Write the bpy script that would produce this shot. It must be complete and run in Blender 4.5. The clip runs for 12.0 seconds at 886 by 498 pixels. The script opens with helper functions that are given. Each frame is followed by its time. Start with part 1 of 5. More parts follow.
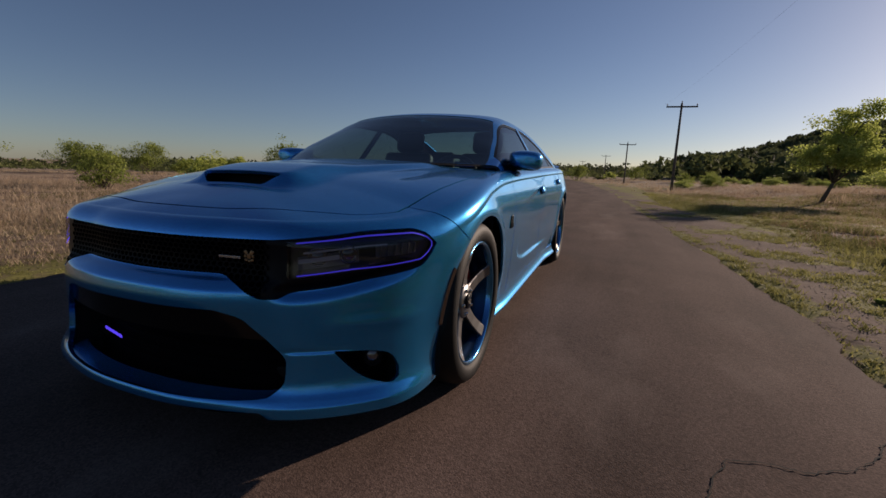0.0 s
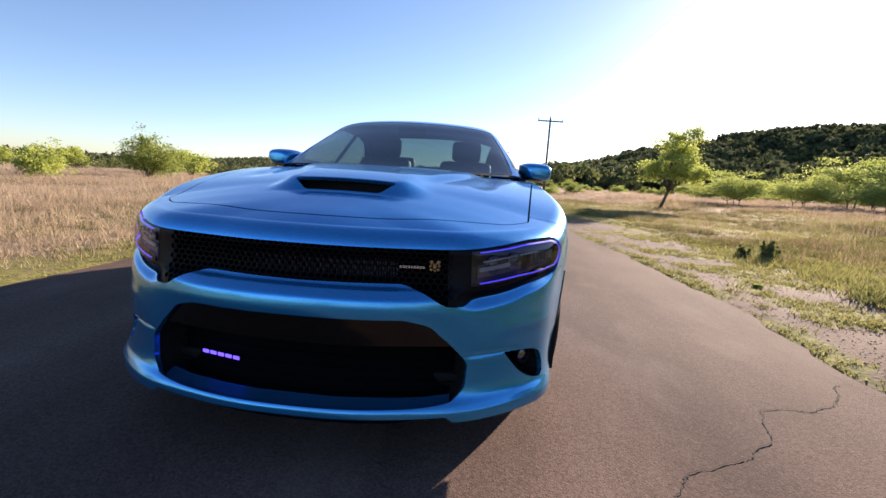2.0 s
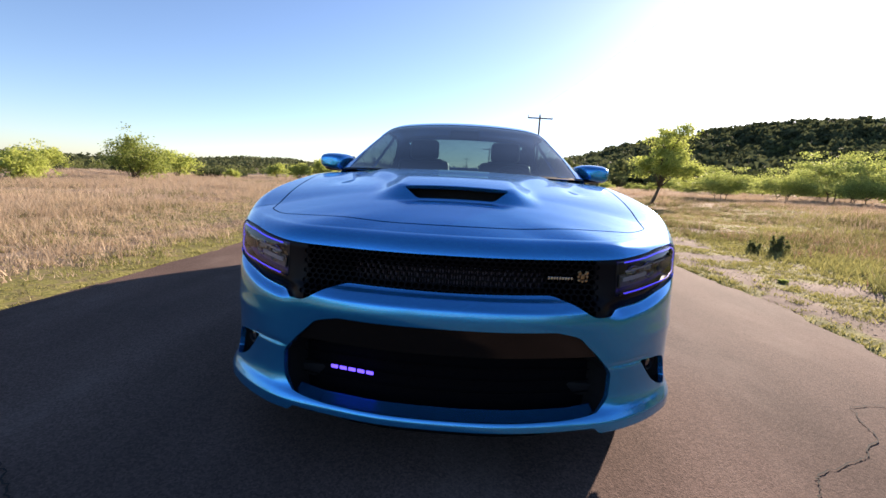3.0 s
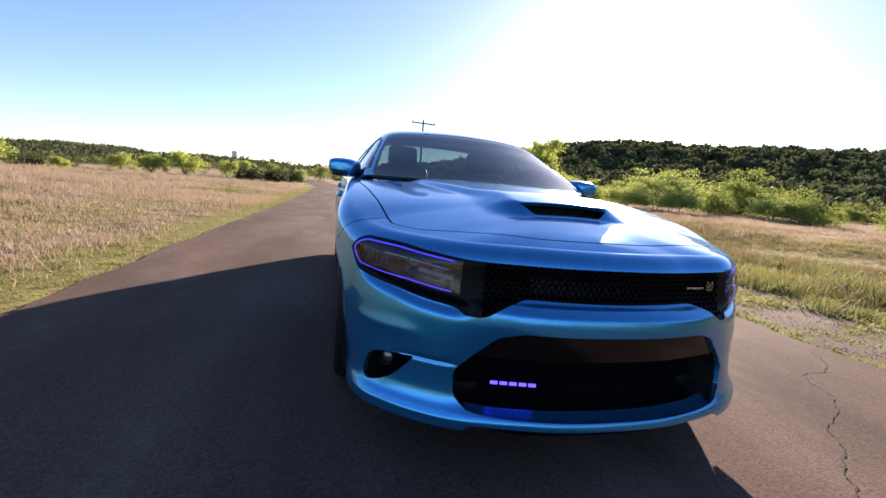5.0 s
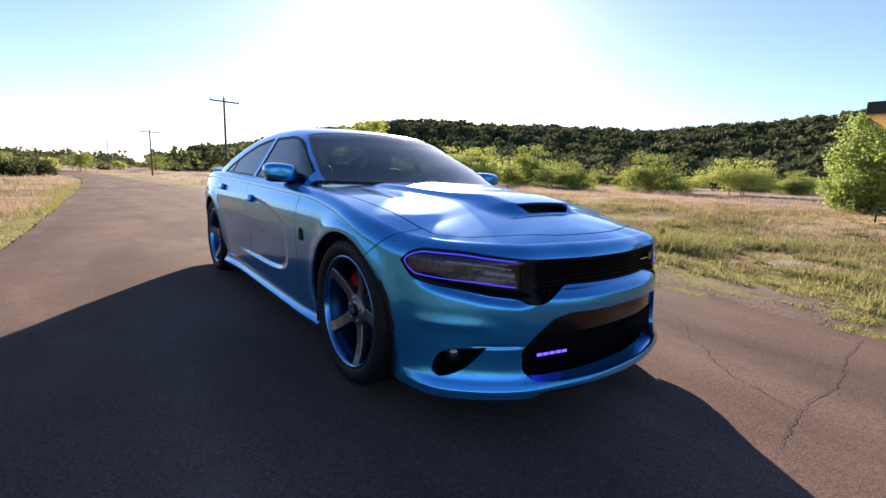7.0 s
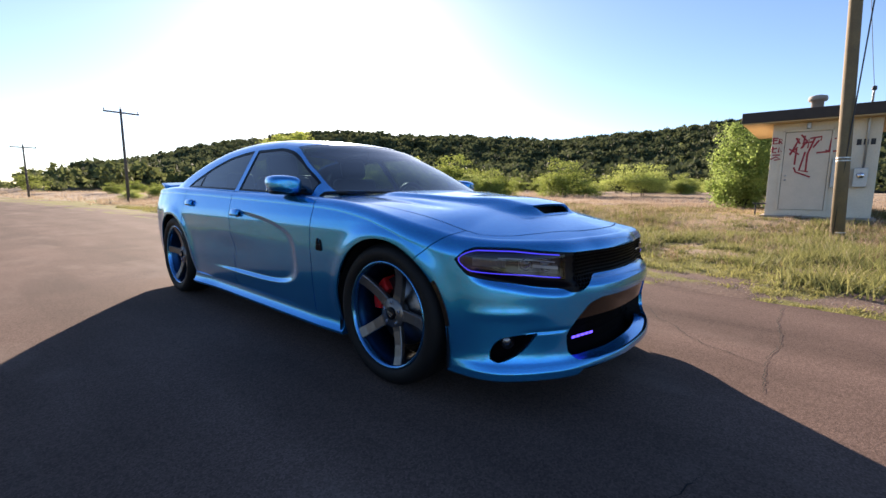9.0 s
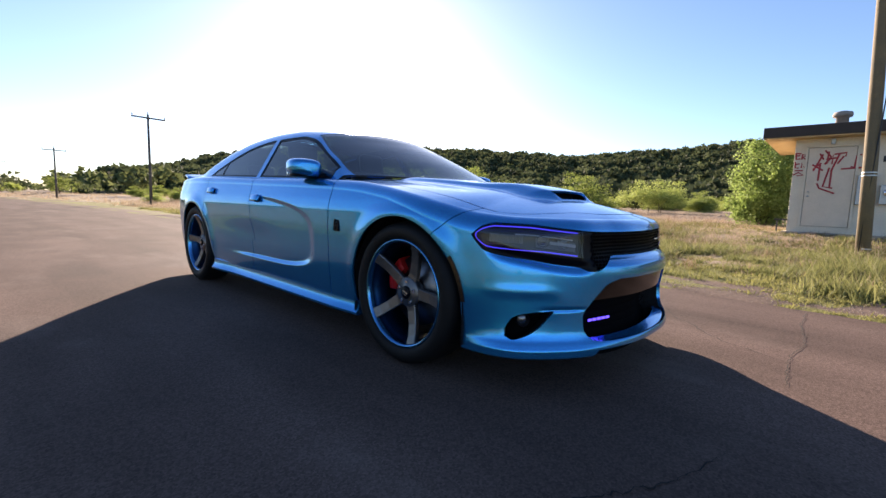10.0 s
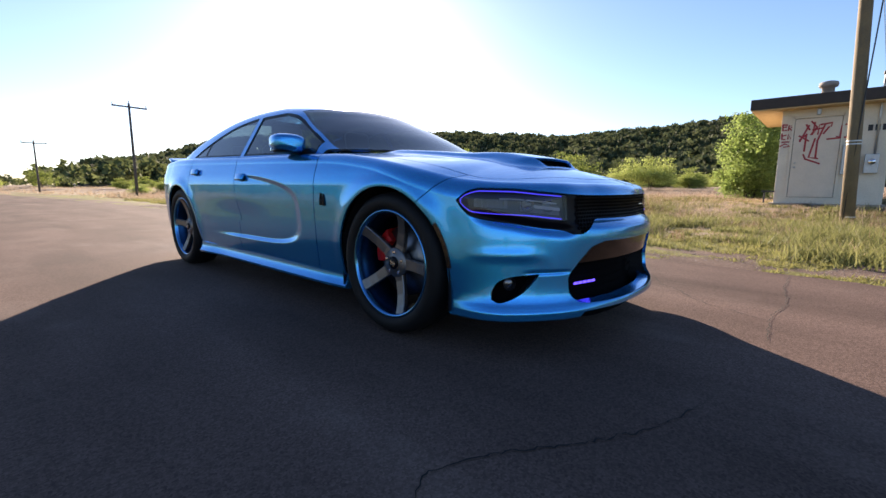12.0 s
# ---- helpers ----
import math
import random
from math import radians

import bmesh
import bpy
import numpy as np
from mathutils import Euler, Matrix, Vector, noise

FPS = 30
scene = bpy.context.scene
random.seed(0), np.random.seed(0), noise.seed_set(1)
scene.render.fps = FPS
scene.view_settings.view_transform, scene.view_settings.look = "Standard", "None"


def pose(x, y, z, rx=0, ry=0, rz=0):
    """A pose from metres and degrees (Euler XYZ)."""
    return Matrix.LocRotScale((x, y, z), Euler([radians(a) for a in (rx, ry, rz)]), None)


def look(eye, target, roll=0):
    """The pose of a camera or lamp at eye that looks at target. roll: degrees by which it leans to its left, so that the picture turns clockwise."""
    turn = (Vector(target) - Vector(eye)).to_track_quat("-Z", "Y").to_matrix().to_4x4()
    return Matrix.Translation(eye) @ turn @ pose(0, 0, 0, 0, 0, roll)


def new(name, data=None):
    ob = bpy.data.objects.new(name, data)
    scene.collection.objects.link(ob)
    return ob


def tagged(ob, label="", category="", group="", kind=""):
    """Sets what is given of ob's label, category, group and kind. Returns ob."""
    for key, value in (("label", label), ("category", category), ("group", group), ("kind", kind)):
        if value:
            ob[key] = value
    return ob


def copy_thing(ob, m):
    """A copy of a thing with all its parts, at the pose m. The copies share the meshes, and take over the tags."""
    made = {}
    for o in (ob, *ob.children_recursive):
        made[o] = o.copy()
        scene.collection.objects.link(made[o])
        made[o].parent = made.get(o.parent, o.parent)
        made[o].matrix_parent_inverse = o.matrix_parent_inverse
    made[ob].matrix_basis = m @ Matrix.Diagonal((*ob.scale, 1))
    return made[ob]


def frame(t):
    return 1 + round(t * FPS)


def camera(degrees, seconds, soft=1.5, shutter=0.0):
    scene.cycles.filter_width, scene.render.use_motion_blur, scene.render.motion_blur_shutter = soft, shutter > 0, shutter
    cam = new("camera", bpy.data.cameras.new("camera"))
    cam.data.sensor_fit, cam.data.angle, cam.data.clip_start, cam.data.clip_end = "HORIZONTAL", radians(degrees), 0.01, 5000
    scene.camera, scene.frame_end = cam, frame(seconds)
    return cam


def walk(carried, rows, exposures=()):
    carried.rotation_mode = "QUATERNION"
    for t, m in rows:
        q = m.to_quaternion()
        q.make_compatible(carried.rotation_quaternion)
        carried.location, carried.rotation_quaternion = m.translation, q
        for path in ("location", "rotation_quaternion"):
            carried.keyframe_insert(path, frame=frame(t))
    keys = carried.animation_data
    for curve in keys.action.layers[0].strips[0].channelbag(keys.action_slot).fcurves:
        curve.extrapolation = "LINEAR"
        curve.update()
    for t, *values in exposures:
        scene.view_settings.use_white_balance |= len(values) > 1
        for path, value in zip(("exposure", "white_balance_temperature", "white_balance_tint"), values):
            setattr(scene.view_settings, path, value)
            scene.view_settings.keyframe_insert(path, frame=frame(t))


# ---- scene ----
cam = camera(92.2, 12.0)
PATH = [
    (0, (1.445, -1.771, 0.966), (0.736, 0.063, 0.605), 1.8),
    (0.5, (1.235, -1.9, 0.956), (0.733, -0.006, 0.55), 1.7),
    (1, (1.005, -1.951, 0.969), (0.598, -0.023, 0.626), 1.7),
    (1.5, (0.781, -2.01, 0.965), (0.448, -0.071, 0.608), 2.6),
    (2, (0.557, -2.109, 0.966), (0.393, -0.143, 0.638), 3.5),
    (2.5, (0.292, -2.147, 0.971), (0.157, -0.185, 0.605), 1.8),
    (3, (0.043, -2.126, 0.98), (-0.054, -0.157, 0.644), 2.9),
    (3.2, (-0.052, -2.141, 0.986), (-0.128, -0.169, 0.661), 3.3),
    (5, (-0.947, -2.072, 0.974), (-0.461, -0.154, 0.684), 5.0),
    (5.5, (-1.169, -2.08, 0.987), (-0.478, -0.235, 0.645), 4.6),
    (6, (-1.361, -1.969, 1.003), (-0.474, -0.2, 0.71), 4.6),
    (6.5, (-1.571, -1.895, 1.031), (-0.584, -0.179, 0.75), 4.5),
    (7, (-1.824, -1.849, 1.051), (-0.595, -0.306, 0.722), 2.2),
    (7.2, (-1.923, -1.801, 1.069), (-0.635, -0.309, 0.729), 2.0),
    (8.8, (-2.325, -1.576, 1.055), (-0.818, -0.293, 0.769), 0.6),
    (9, (-2.331, -1.59, 1.019), (-0.84, -0.285, 0.745), 0.4),
    (9.5, (-2.346, -1.598, 0.919), (-0.863, -0.269, 0.726), 0.4),
    (10, (-2.359, -1.596, 0.849), (-0.905, -0.24, 0.634), 1.9),
    (10.5, (-2.36, -1.609, 0.814), (-0.902, -0.262, 0.569), 1.4),
    (11, (-2.351, -1.624, 0.797), (-0.878, -0.299, 0.523), 0.6),
    (11.5, (-2.347, -1.632, 0.786), (-0.882, -0.299, 0.507), 0.3),
    (12, (-2.349, -1.633, 0.773), (-0.878, -0.309, 0.485), 0.3),
]
walk(cam, [(t, look(eye, target, roll)) for t, eye, target, roll in PATH], [(0, 0.05, 7250, 22), (0.5, 1.42, 6850, 20), (0.8, 1.62, 6880, 20), (2, 1.81, 7050, 20), (7, 1.83, 7000, 20), (9, 1.86, 7000, 18), (12, 1.87, 7000, 18)])

# ---- world, sun, exposure ----
SUN_AZ, SUN_EL = radians(35.5), radians(16.5)      # azimuth from +y towards +x
world = bpy.data.worlds.new("sky")
scene.world = world
world.use_nodes = True
wn = world.node_tree
sky = wn.nodes.new("ShaderNodeTexSky")
sky.sky_type = "NISHITA"
sky.sun_disc = False
sky.sun_elevation, sky.sun_rotation = SUN_EL, SUN_AZ
sky.air_density, sky.dust_density, sky.ozone_density = 0.82, 0.30, 3.6
wn.links.new(sky.outputs["Color"], wn.nodes["Background"].inputs["Color"])
wn.nodes["Background"].inputs["Strength"].default_value = 0.068
sun = new("sun", bpy.data.lights.new("sun", "SUN"))
sun.data.energy, sun.data.angle, sun.data.color = 5.0, radians(0.6), (1.0, 0.89, 0.75)
toward = Vector((math.sin(SUN_AZ) * math.cos(SUN_EL), math.cos(SUN_AZ) * math.cos(SUN_EL), math.sin(SUN_EL)))
sun.matrix_world = look(toward * 50, (0, 0, 0))


# ---- small tools ----
def spline(xs, ys, x):
    """Smooth monotone interpolation through a short table."""
    xs, ys, x = np.asarray(xs, float), np.asarray(ys, float), np.asarray(x, float)
    h, dl = np.diff(xs), np.diff(ys) / np.diff(xs)
    m = np.zeros_like(ys)
    m[0], m[-1] = dl[0], dl[-1]
    for i in range(1, len(xs) - 1):
        if dl[i - 1] * dl[i] > 0:
            w1, w2 = 2 * h[i] + h[i - 1], h[i] + 2 * h[i - 1]
            m[i] = (w1 + w2) / (w1 / dl[i - 1] + w2 / dl[i])
    xc = np.clip(x, xs[0], xs[-1])
    i = np.clip(np.searchsorted(xs, xc) - 1, 0, len(xs) - 2)
    t = (xc - xs[i]) / h[i]
    return ((1 + 2 * t) * (1 - t) ** 2 * ys[i] + t * (1 - t) ** 2 * h[i] * m[i]
            + t * t * (3 - 2 * t) * ys[i + 1] + t * t * (t - 1) * h[i] * m[i + 1])


def smooth(a, b, x):
    t = np.clip((np.asarray(x, float) - a) / (b - a), 0, 1)
    return t * t * (3 - 2 * t)


def raw_mesh(name, verts, faces):
    me = bpy.data.meshes.new(name)
    me.from_pydata([tuple(map(float, v)) for v in verts], [], [tuple(map(int, f)) for f in faces])
    me.validate()
    me.update()
    return me


def fast_mesh(name, verts, faces):
    """Many polygons of one size, from arrays."""
    verts, faces = np.asarray(verts, np.float32), np.asarray(faces, np.int32)
    me = bpy.data.meshes.new(name)
    n = faces.shape[1]
    me.vertices.add(len(verts))
    me.vertices.foreach_set("co", verts.ravel())
    me.loops.add(faces.size)
    me.loops.foreach_set("vertex_index", faces.ravel())
    me.polygons.add(len(faces))
    me.polygons.foreach_set("loop_start", np.arange(0, faces.size, n, dtype=np.int32))
    me.update(calc_edges=True)
    return me


def set_smooth(me, on=True):
    me.polygons.foreach_set("use_smooth", [on] * len(me.polygons))
    return me


def part(name, me, material, parent=None, label=""):
    """Links a mesh or a bmesh as one object, under its thing."""
    if isinstance(me, bmesh.types.BMesh):
        b, me = me, bpy.data.meshes.new(name)
        b.to_mesh(me)
        b.free()
    ob = new(name, me)
    if material:
        me.materials.append(material)
    if parent:
        ob.parent = parent
    if label:
        ob["label"] = label
    return ob


def thing(name, label, category, group="", at=(0, 0, 0)):
    ob = new(name)
    ob.location = at
    ob.empty_display_size = 0.2
    return tagged(ob, label, category, group)


def box(bm, size, at=(0, 0, 0), bevel=0.0, rot=None, segments=2):
    m = Matrix.Translation(at) @ (rot.to_4x4() if rot else Matrix())
    made = bmesh.ops.create_cube(bm, size=1.0, matrix=m @ Matrix.Diagonal((*size, 1)))["verts"]
    if bevel:
        edges = list({e for v in made for e in v.link_edges})
        bmesh.ops.bevel(bm, geom=edges, offset=bevel, segments=segments, affect="EDGES", profile=0.5)
    return bm


def tube(points, radii, sides=8):
    """A tapered tube along points."""
    pts = [Vector(p) for p in points]
    verts, faces = [], []
    for i, p in enumerate(pts):
        d = (pts[min(i + 1, len(pts) - 1)] - pts[max(i - 1, 0)]).normalized()
        a = d.orthogonal().normalized()
        b = d.cross(a)
        if i and verts:
            ref = Vector(verts[-sides]) - pts[i - 1]
            ref = ref - d * ref.dot(d)
            if ref.length > 1e-6:
                a = ref.normalized()
                b = d.cross(a)
        for k in range(sides):
            t = 2 * math.pi * k / sides
            verts.append(tuple(p + (a * math.cos(t) + b * math.sin(t)) * radii[i]))
    for i in range(len(pts) - 1):
        for k in range(sides):
            n = (k + 1) % sides
            faces.append((i * sides + k, i * sides + n, (i + 1) * sides + n, (i + 1) * sides + k))
    faces.append(tuple(range(sides))[::-1])
    faces.append(tuple(range((len(pts) - 1) * sides, len(pts) * sides)))
    return verts, faces


def tubes(list_of, sides=8):
    verts, faces = [], []
    for pts, radii in list_of:
        v, f = tube(pts, radii, sides)
        o = len(verts)
        verts += v
        faces += [tuple(i + o for i in q) for q in f]
    return verts, faces


def lathe(profile, axis="x", steps=64, closed=False):
    """Turns a profile of (along, radius) about the x axis."""
    verts, faces = [], []
    n = len(profile)
    for k in range(steps):
        t = 2 * math.pi * k / steps
        for a, r in profile:
            verts.append((a, r * math.cos(t), r * math.sin(t)))
    for k in range(steps):
        j = (k + 1) % steps
        for i in range(n if closed else n - 1):
            i2 = (i + 1) % n
            faces.append((k * n + i, k * n + i2, j * n + i2, j * n + i))
    return verts, faces


# ---- materials ----
def mat(name, color, rough=0.6, metal=0.0, vary=0.0, scale=8.0, bump=0.0, bump_scale=80.0, coat=0.0, color2=None, fine=None, spec=0.5):
    """Principled material with two scales of variation and fine relief."""
    m = bpy.data.materials.new(name)
    m.use_nodes = True
    nt = m.node_tree
    p = nt.nodes["Principled BSDF"]
    p.inputs["Base Color"].default_value = (*color, 1)
    p.inputs["Roughness"].default_value = rough
    p.inputs["Metallic"].default_value = metal
    p.inputs["Coat Weight"].default_value = coat
    p.inputs["Coat Roughness"].default_value = 0.03
    p.inputs["Specular IOR Level"].default_value = spec
    if vary or bump:
        tc = nt.nodes.new("ShaderNodeTexCoord")
    if vary:
        n1 = nt.nodes.new("ShaderNodeTexNoise")
        n1.inputs["Scale"].default_value, n1.inputs["Detail"].default_value = scale, 6
        n2 = nt.nodes.new("ShaderNodeTexNoise")
        n2.inputs["Scale"].default_value, n2.inputs["Detail"].default_value = fine or scale * 14, 3
        for n in (n1, n2):
            nt.links.new(tc.outputs["Object"], n.inputs["Vector"])
        add = nt.nodes.new("ShaderNodeMath")
        add.operation = "ADD"
        nt.links.new(n1.outputs["Fac"], add.inputs[0])
        nt.links.new(n2.outputs["Fac"], add.inputs[1])
        ramp = nt.nodes.new("ShaderNodeMapRange")
        ramp.inputs["From Min"].default_value, ramp.inputs["From Max"].default_value = 0.7, 1.3
        nt.links.new(add.outputs[0], ramp.inputs["Value"])
        mix = nt.nodes.new("ShaderNodeMix")
        mix.data_type = "RGBA"
        c2 = color2 or tuple(c * (1 - vary) for c in color)
        mix.inputs["A"].default_value = (*color, 1)
        mix.inputs["B"].default_value = (*c2, 1)
        nt.links.new(ramp.outputs["Result"], mix.inputs["Factor"])
        nt.links.new(mix.outputs["Result"], p.inputs["Base Color"])
    if bump:
        nb = nt.nodes.new("ShaderNodeTexNoise")
        nb.inputs["Scale"].default_value, nb.inputs["Detail"].default_value = bump_scale, 5
        nt.links.new(tc.outputs["Object"], nb.inputs["Vector"])
        b = nt.nodes.new("ShaderNodeBump")
        b.inputs["Strength"].default_value, b.inputs["Distance"].default_value = bump, 0.01
        nt.links.new(nb.outputs["Fac"], b.inputs["Height"])
        nt.links.new(b.outputs["Normal"], p.inputs["Normal"])
    return m


def leafy(name, a, b, through_light=0.45, rough=0.6):
    """Thin leaves or blades: each island between two colours, light passing through."""
    m = bpy.data.materials.new(name)
    m.use_nodes = True
    nt = m.node_tree
    p = nt.nodes["Principled BSDF"]
    geo = nt.nodes.new("ShaderNodeNewGeometry")
    mix = nt.nodes.new("ShaderNodeMix")
    mix.data_type = "RGBA"
    mix.inputs["A"].default_value, mix.inputs["B"].default_value = (*a, 1), (*b, 1)
    nt.links.new(geo.outputs["Random Per Island"], mix.inputs["Factor"])
    nt.links.new(mix.outputs["Result"], p.inputs["Base Color"])
    p.inputs["Roughness"].default_value = rough
    p.inputs["Specular IOR Level"].default_value = 0.12
    tr = nt.nodes.new("ShaderNodeBsdfTranslucent")
    nt.links.new(mix.outputs["Result"], tr.inputs["Color"])
    ms = nt.nodes.new("ShaderNodeMixShader")
    ms.inputs["Fac"].default_value = through_light
    nt.links.new(p.outputs["BSDF"], ms.inputs[1])
    nt.links.new(tr.outputs["BSDF"], ms.inputs[2])
    nt.links.new(ms.outputs["Shader"], nt.nodes["Material Output"].inputs["Surface"])
    return m


def glow(name, color, strength):
    m = bpy.data.materials.new(name)
    m.use_nodes = True
    p = m.node_tree.nodes["Principled BSDF"]
    p.inputs["Base Color"].default_value = (*color, 1)
    p.inputs["Emission Color"].default_value = (*color, 1)
    p.inputs["Emission Strength"].default_value = strength
    return m


def glass(name, tint, rough=0.0, gloss=0.055):
    """Thin tinted pane: clear in part, with a mirror-like gloss by Fresnel."""
    m = bpy.data.materials.new(name)
    m.use_nodes = True
    nt = m.node_tree
    nt.nodes.remove(nt.nodes["Principled BSDF"])
    t = nt.nodes.new("ShaderNodeBsdfTransparent")
    t.inputs["Color"].default_value = (*tint, 1)
    g = nt.nodes.new("ShaderNodeBsdfGlossy")
    g.inputs["Roughness"].default_value = rough
    fr = nt.nodes.new("ShaderNodeLayerWeight")
    fr.inputs["Blend"].default_value = 0.5
    po = nt.nodes.new("ShaderNodeMath")
    po.operation = "POWER"
    po.inputs[1].default_value = 4.4
    nt.links.new(fr.outputs["Facing"], po.inputs[0])
    ma = nt.nodes.new("ShaderNodeMath")
    ma.operation = "MULTIPLY_ADD"
    ma.inputs[1].default_value, ma.inputs[2].default_value = 0.72, gloss
    nt.links.new(po.outputs[0], ma.inputs[0])
    ms = nt.nodes.new("ShaderNodeMixShader")
    nt.links.new(ma.outputs[0], ms.inputs["Fac"])
    nt.links.new(t.outputs["BSDF"], ms.inputs[1])
    nt.links.new(g.outputs["BSDF"], ms.inputs[2])
    nt.links.new(ms.outputs["Shader"], nt.nodes["Material Output"].inputs["Surface"])
    return m


def car_paint():
    m = mat("blue_metallic_paint", (0.012, 0.16, 0.46), rough=0.22, metal=0.82, coat=0.68, spec=0.1)
    nt = m.node_tree
    p = nt.nodes["Principled BSDF"]
    p.inputs["Coat IOR"].default_value = 1.6
    p.inputs["Coat Roughness"].default_value = 0.004
    tc = nt.nodes.new("ShaderNodeTexCoord")
    v = nt.nodes.new("ShaderNodeTexVoronoi")
    v.inputs["Scale"].default_value = 900
    nt.links.new(tc.outputs["Object"], v.inputs["Vector"])
    mix = nt.nodes.new("ShaderNodeMix")
    mix.data_type = "RGBA"
    mix.inputs["A"].default_value = (0.004, 0.188, 0.49, 1)
    mix.inputs["B"].default_value = (0.009, 0.40, 0.83, 1)
    nt.links.new(v.outputs["Color"], mix.inputs["Factor"])
    nt.links.new(mix.outputs["Result"], p.inputs["Base Color"])
    return m


PAINT = car_paint()
BLACK_GLOSS = mat("black_gloss_plastic", (0.005, 0.005, 0.008), 0.32, vary=0.3, scale=30, spec=0.09)
BLACK_MATT = mat("black_matt_plastic", (0.010, 0.010, 0.011), 0.7, vary=0.3, scale=40, bump=0.1, spec=0.15)
GRILLE_BLACK = mat("satin_black_grille", (0.004, 0.004, 0.005), 0.42, vary=0.3, scale=40, spec=0.06)
SHUTTER = mat("dull_mauve_shutter", (0.12, 0.095, 0.12), 0.4, vary=0.3, scale=40, spec=0.3)
# near-black that stands in for the shade deep inside the openings
DEEP = mat("deep_shade_black", (0.004, 0.004, 0.005), 0.9, vary=0.3, scale=40, spec=0.03)
LAMP_BOWL = mat("smoky_lamp_reflector", (0.022, 0.022, 0.024), 0.3, 0.0, vary=0.3, scale=40)
SMOKED = mat("smoked_gloss_plastic", (0.008, 0.006, 0.005), 0.14, vary=0.2, scale=20, spec=0.3)
RUBBER = mat("tyre_rubber", (0.007, 0.007, 0.008), 0.62, vary=0.35, scale=25, bump=0.15, bump_scale=200, spec=0.2)
GUNMETAL = mat("brushed_gunmetal", (0.19, 0.185, 0.185), 0.38, 0.85, vary=0.25, scale=30)
RIM_BARREL = mat("dark_blue_barrel", (0.006, 0.045, 0.12), 0.35, 0.9, vary=0.2, scale=20)
RIM_BLUE = mat("blue_anodised_lip", (0.04, 0.26, 0.55), 0.18, 0.95, vary=0.15, scale=20, coat=0.6)
STEEL = mat("brake_steel", (0.20, 0.20, 0.21), 0.35, 1.0, vary=0.2, scale=60)
CHROME = mat("chrome", (0.75, 0.75, 0.77), 0.08, 1.0, vary=0.05, scale=30)
SMOKY_CHROME = mat("dull_lamp_reflector", (0.22, 0.22, 0.23), 0.25, 0.9, vary=0.3, scale=50)
LAMP_GREY = mat("grey_lamp_plastic", (0.16, 0.16, 0.165), 0.35, vary=0.25, scale=50)
LIGHT_GUIDE = mat("pale_light_guide", (0.55, 0.55, 0.57), 0.3, vary=0.15, scale=60)
CALIPER = mat("red_caliper_paint", (0.45, 0.012, 0.012), 0.3, vary=0.2, scale=40, coat=0.5)
LED_BLUE = glow("violet_led", (0.07, 0.06, 1.0), 0.46)
LED_SIGN = glow("violet_sign_led", (0.10, 0.06, 1.0), 0.85)
WINDOW = glass("tinted_glass", (0.22, 0.28, 0.29), gloss=0.13)
SHIELD = glass("windshield_glass", (0.40, 0.53, 0.55), gloss=0.12)
PRIVACY = glass("tinted_rear_glass", (0.26, 0.34, 0.34))
LENS = glass("lamp_lens", (0.60, 0.60, 0.62), gloss=0.035)
LEATHER = mat("black_leather", (0.02, 0.02, 0.022), 0.5, vary=0.3, scale=30, bump=0.1)
BADGE = mat("badge_silver", (0.6, 0.58, 0.52), 0.25, 0.9, vary=0.2, scale=60)
BRONZE = mat("bronze_emblem", (0.42, 0.27, 0.14), 0.3, 0.8, vary=0.4, scale=60)
AMBER = mat("amber_marker", (0.022, 0.012, 0.008), 0.2, vary=0.2, scale=50)


# ---- ground, road, hills ----
rng = np.random.default_rng(7)


def fbm(x, y, f=1.0, octaves=4):
    """Soft value noise on arrays, about -1 to 1."""
    out, amp, tot = 0.0, 1.0, 0.0
    for o in range(octaves):
        xf, yf = np.asarray(x, float) * f + 17.3 * o, np.asarray(y, float) * f + 9.1 * o
        xi, yi = np.floor(xf), np.floor(yf)
        u, v = xf - xi, yf - yi
        u, v = u * u * (3 - 2 * u), v * v * (3 - 2 * v)
        h = lambda a, b: np.modf(np.abs(np.sin(a * 127.1 + b * 311.7) * 43758.5453))[0]
        n = (h(xi, yi) * (1 - u) + h(xi + 1, yi) * u) * (1 - v) + (h(xi, yi + 1) * (1 - u) + h(xi + 1, yi + 1) * u) * v
        out, tot = out + amp * (2 * n - 1), tot + amp
        amp, f = amp * .5, f * 2
    return out / tot


def road_left(y):
    return spline([-400, -60, 0, 10, 22, 36, 50, 70, 100, 160, 400], [-2.8, -2.8, -2.86, -2.76, -2.65, -2.95, -4.4, -8, -15, -33, -140], y)


def road_right(y):
    return spline([-400, -60, -3, 0, 1.6, 3.3, 7, 15, 25, 33, 55, 70, 100, 160, 400], [2.7, 2.6, 2.5, 2.68, 2.85, 2.80, 2.5, 2.0, 1.45, .7, -1.6, -3.8, -9.5, -27, -132], y)


RIDGE_AZ = [-180, -100, -60, -34, -27, -23, -20, -17, -12, -9, -5, 1, 5.8, 8.3, 9.6, 12, 13.6, 16.4, 18.7, 26, 30, 35, 39, 43, 51, 54, 59, 64, 70, 77, 82, 90, 105, 130, 180]
RIDGE_EL = [.0, .0, .0, .2, .55, .55, .2, .5, .6, .45, .15, .0, .15, .55, .9, 1.5, 2.0, 2.7, 3.5, 4.75, 5.45, 5.85, 5.95, 5.7, 5.65, 5.5, 5.3, 5.1, 5.5, 5.85, 6.25, 6.3, 5.0, 1.0, .0]
HILL_NEAR, HILL_TOP = 120.0, 330.0


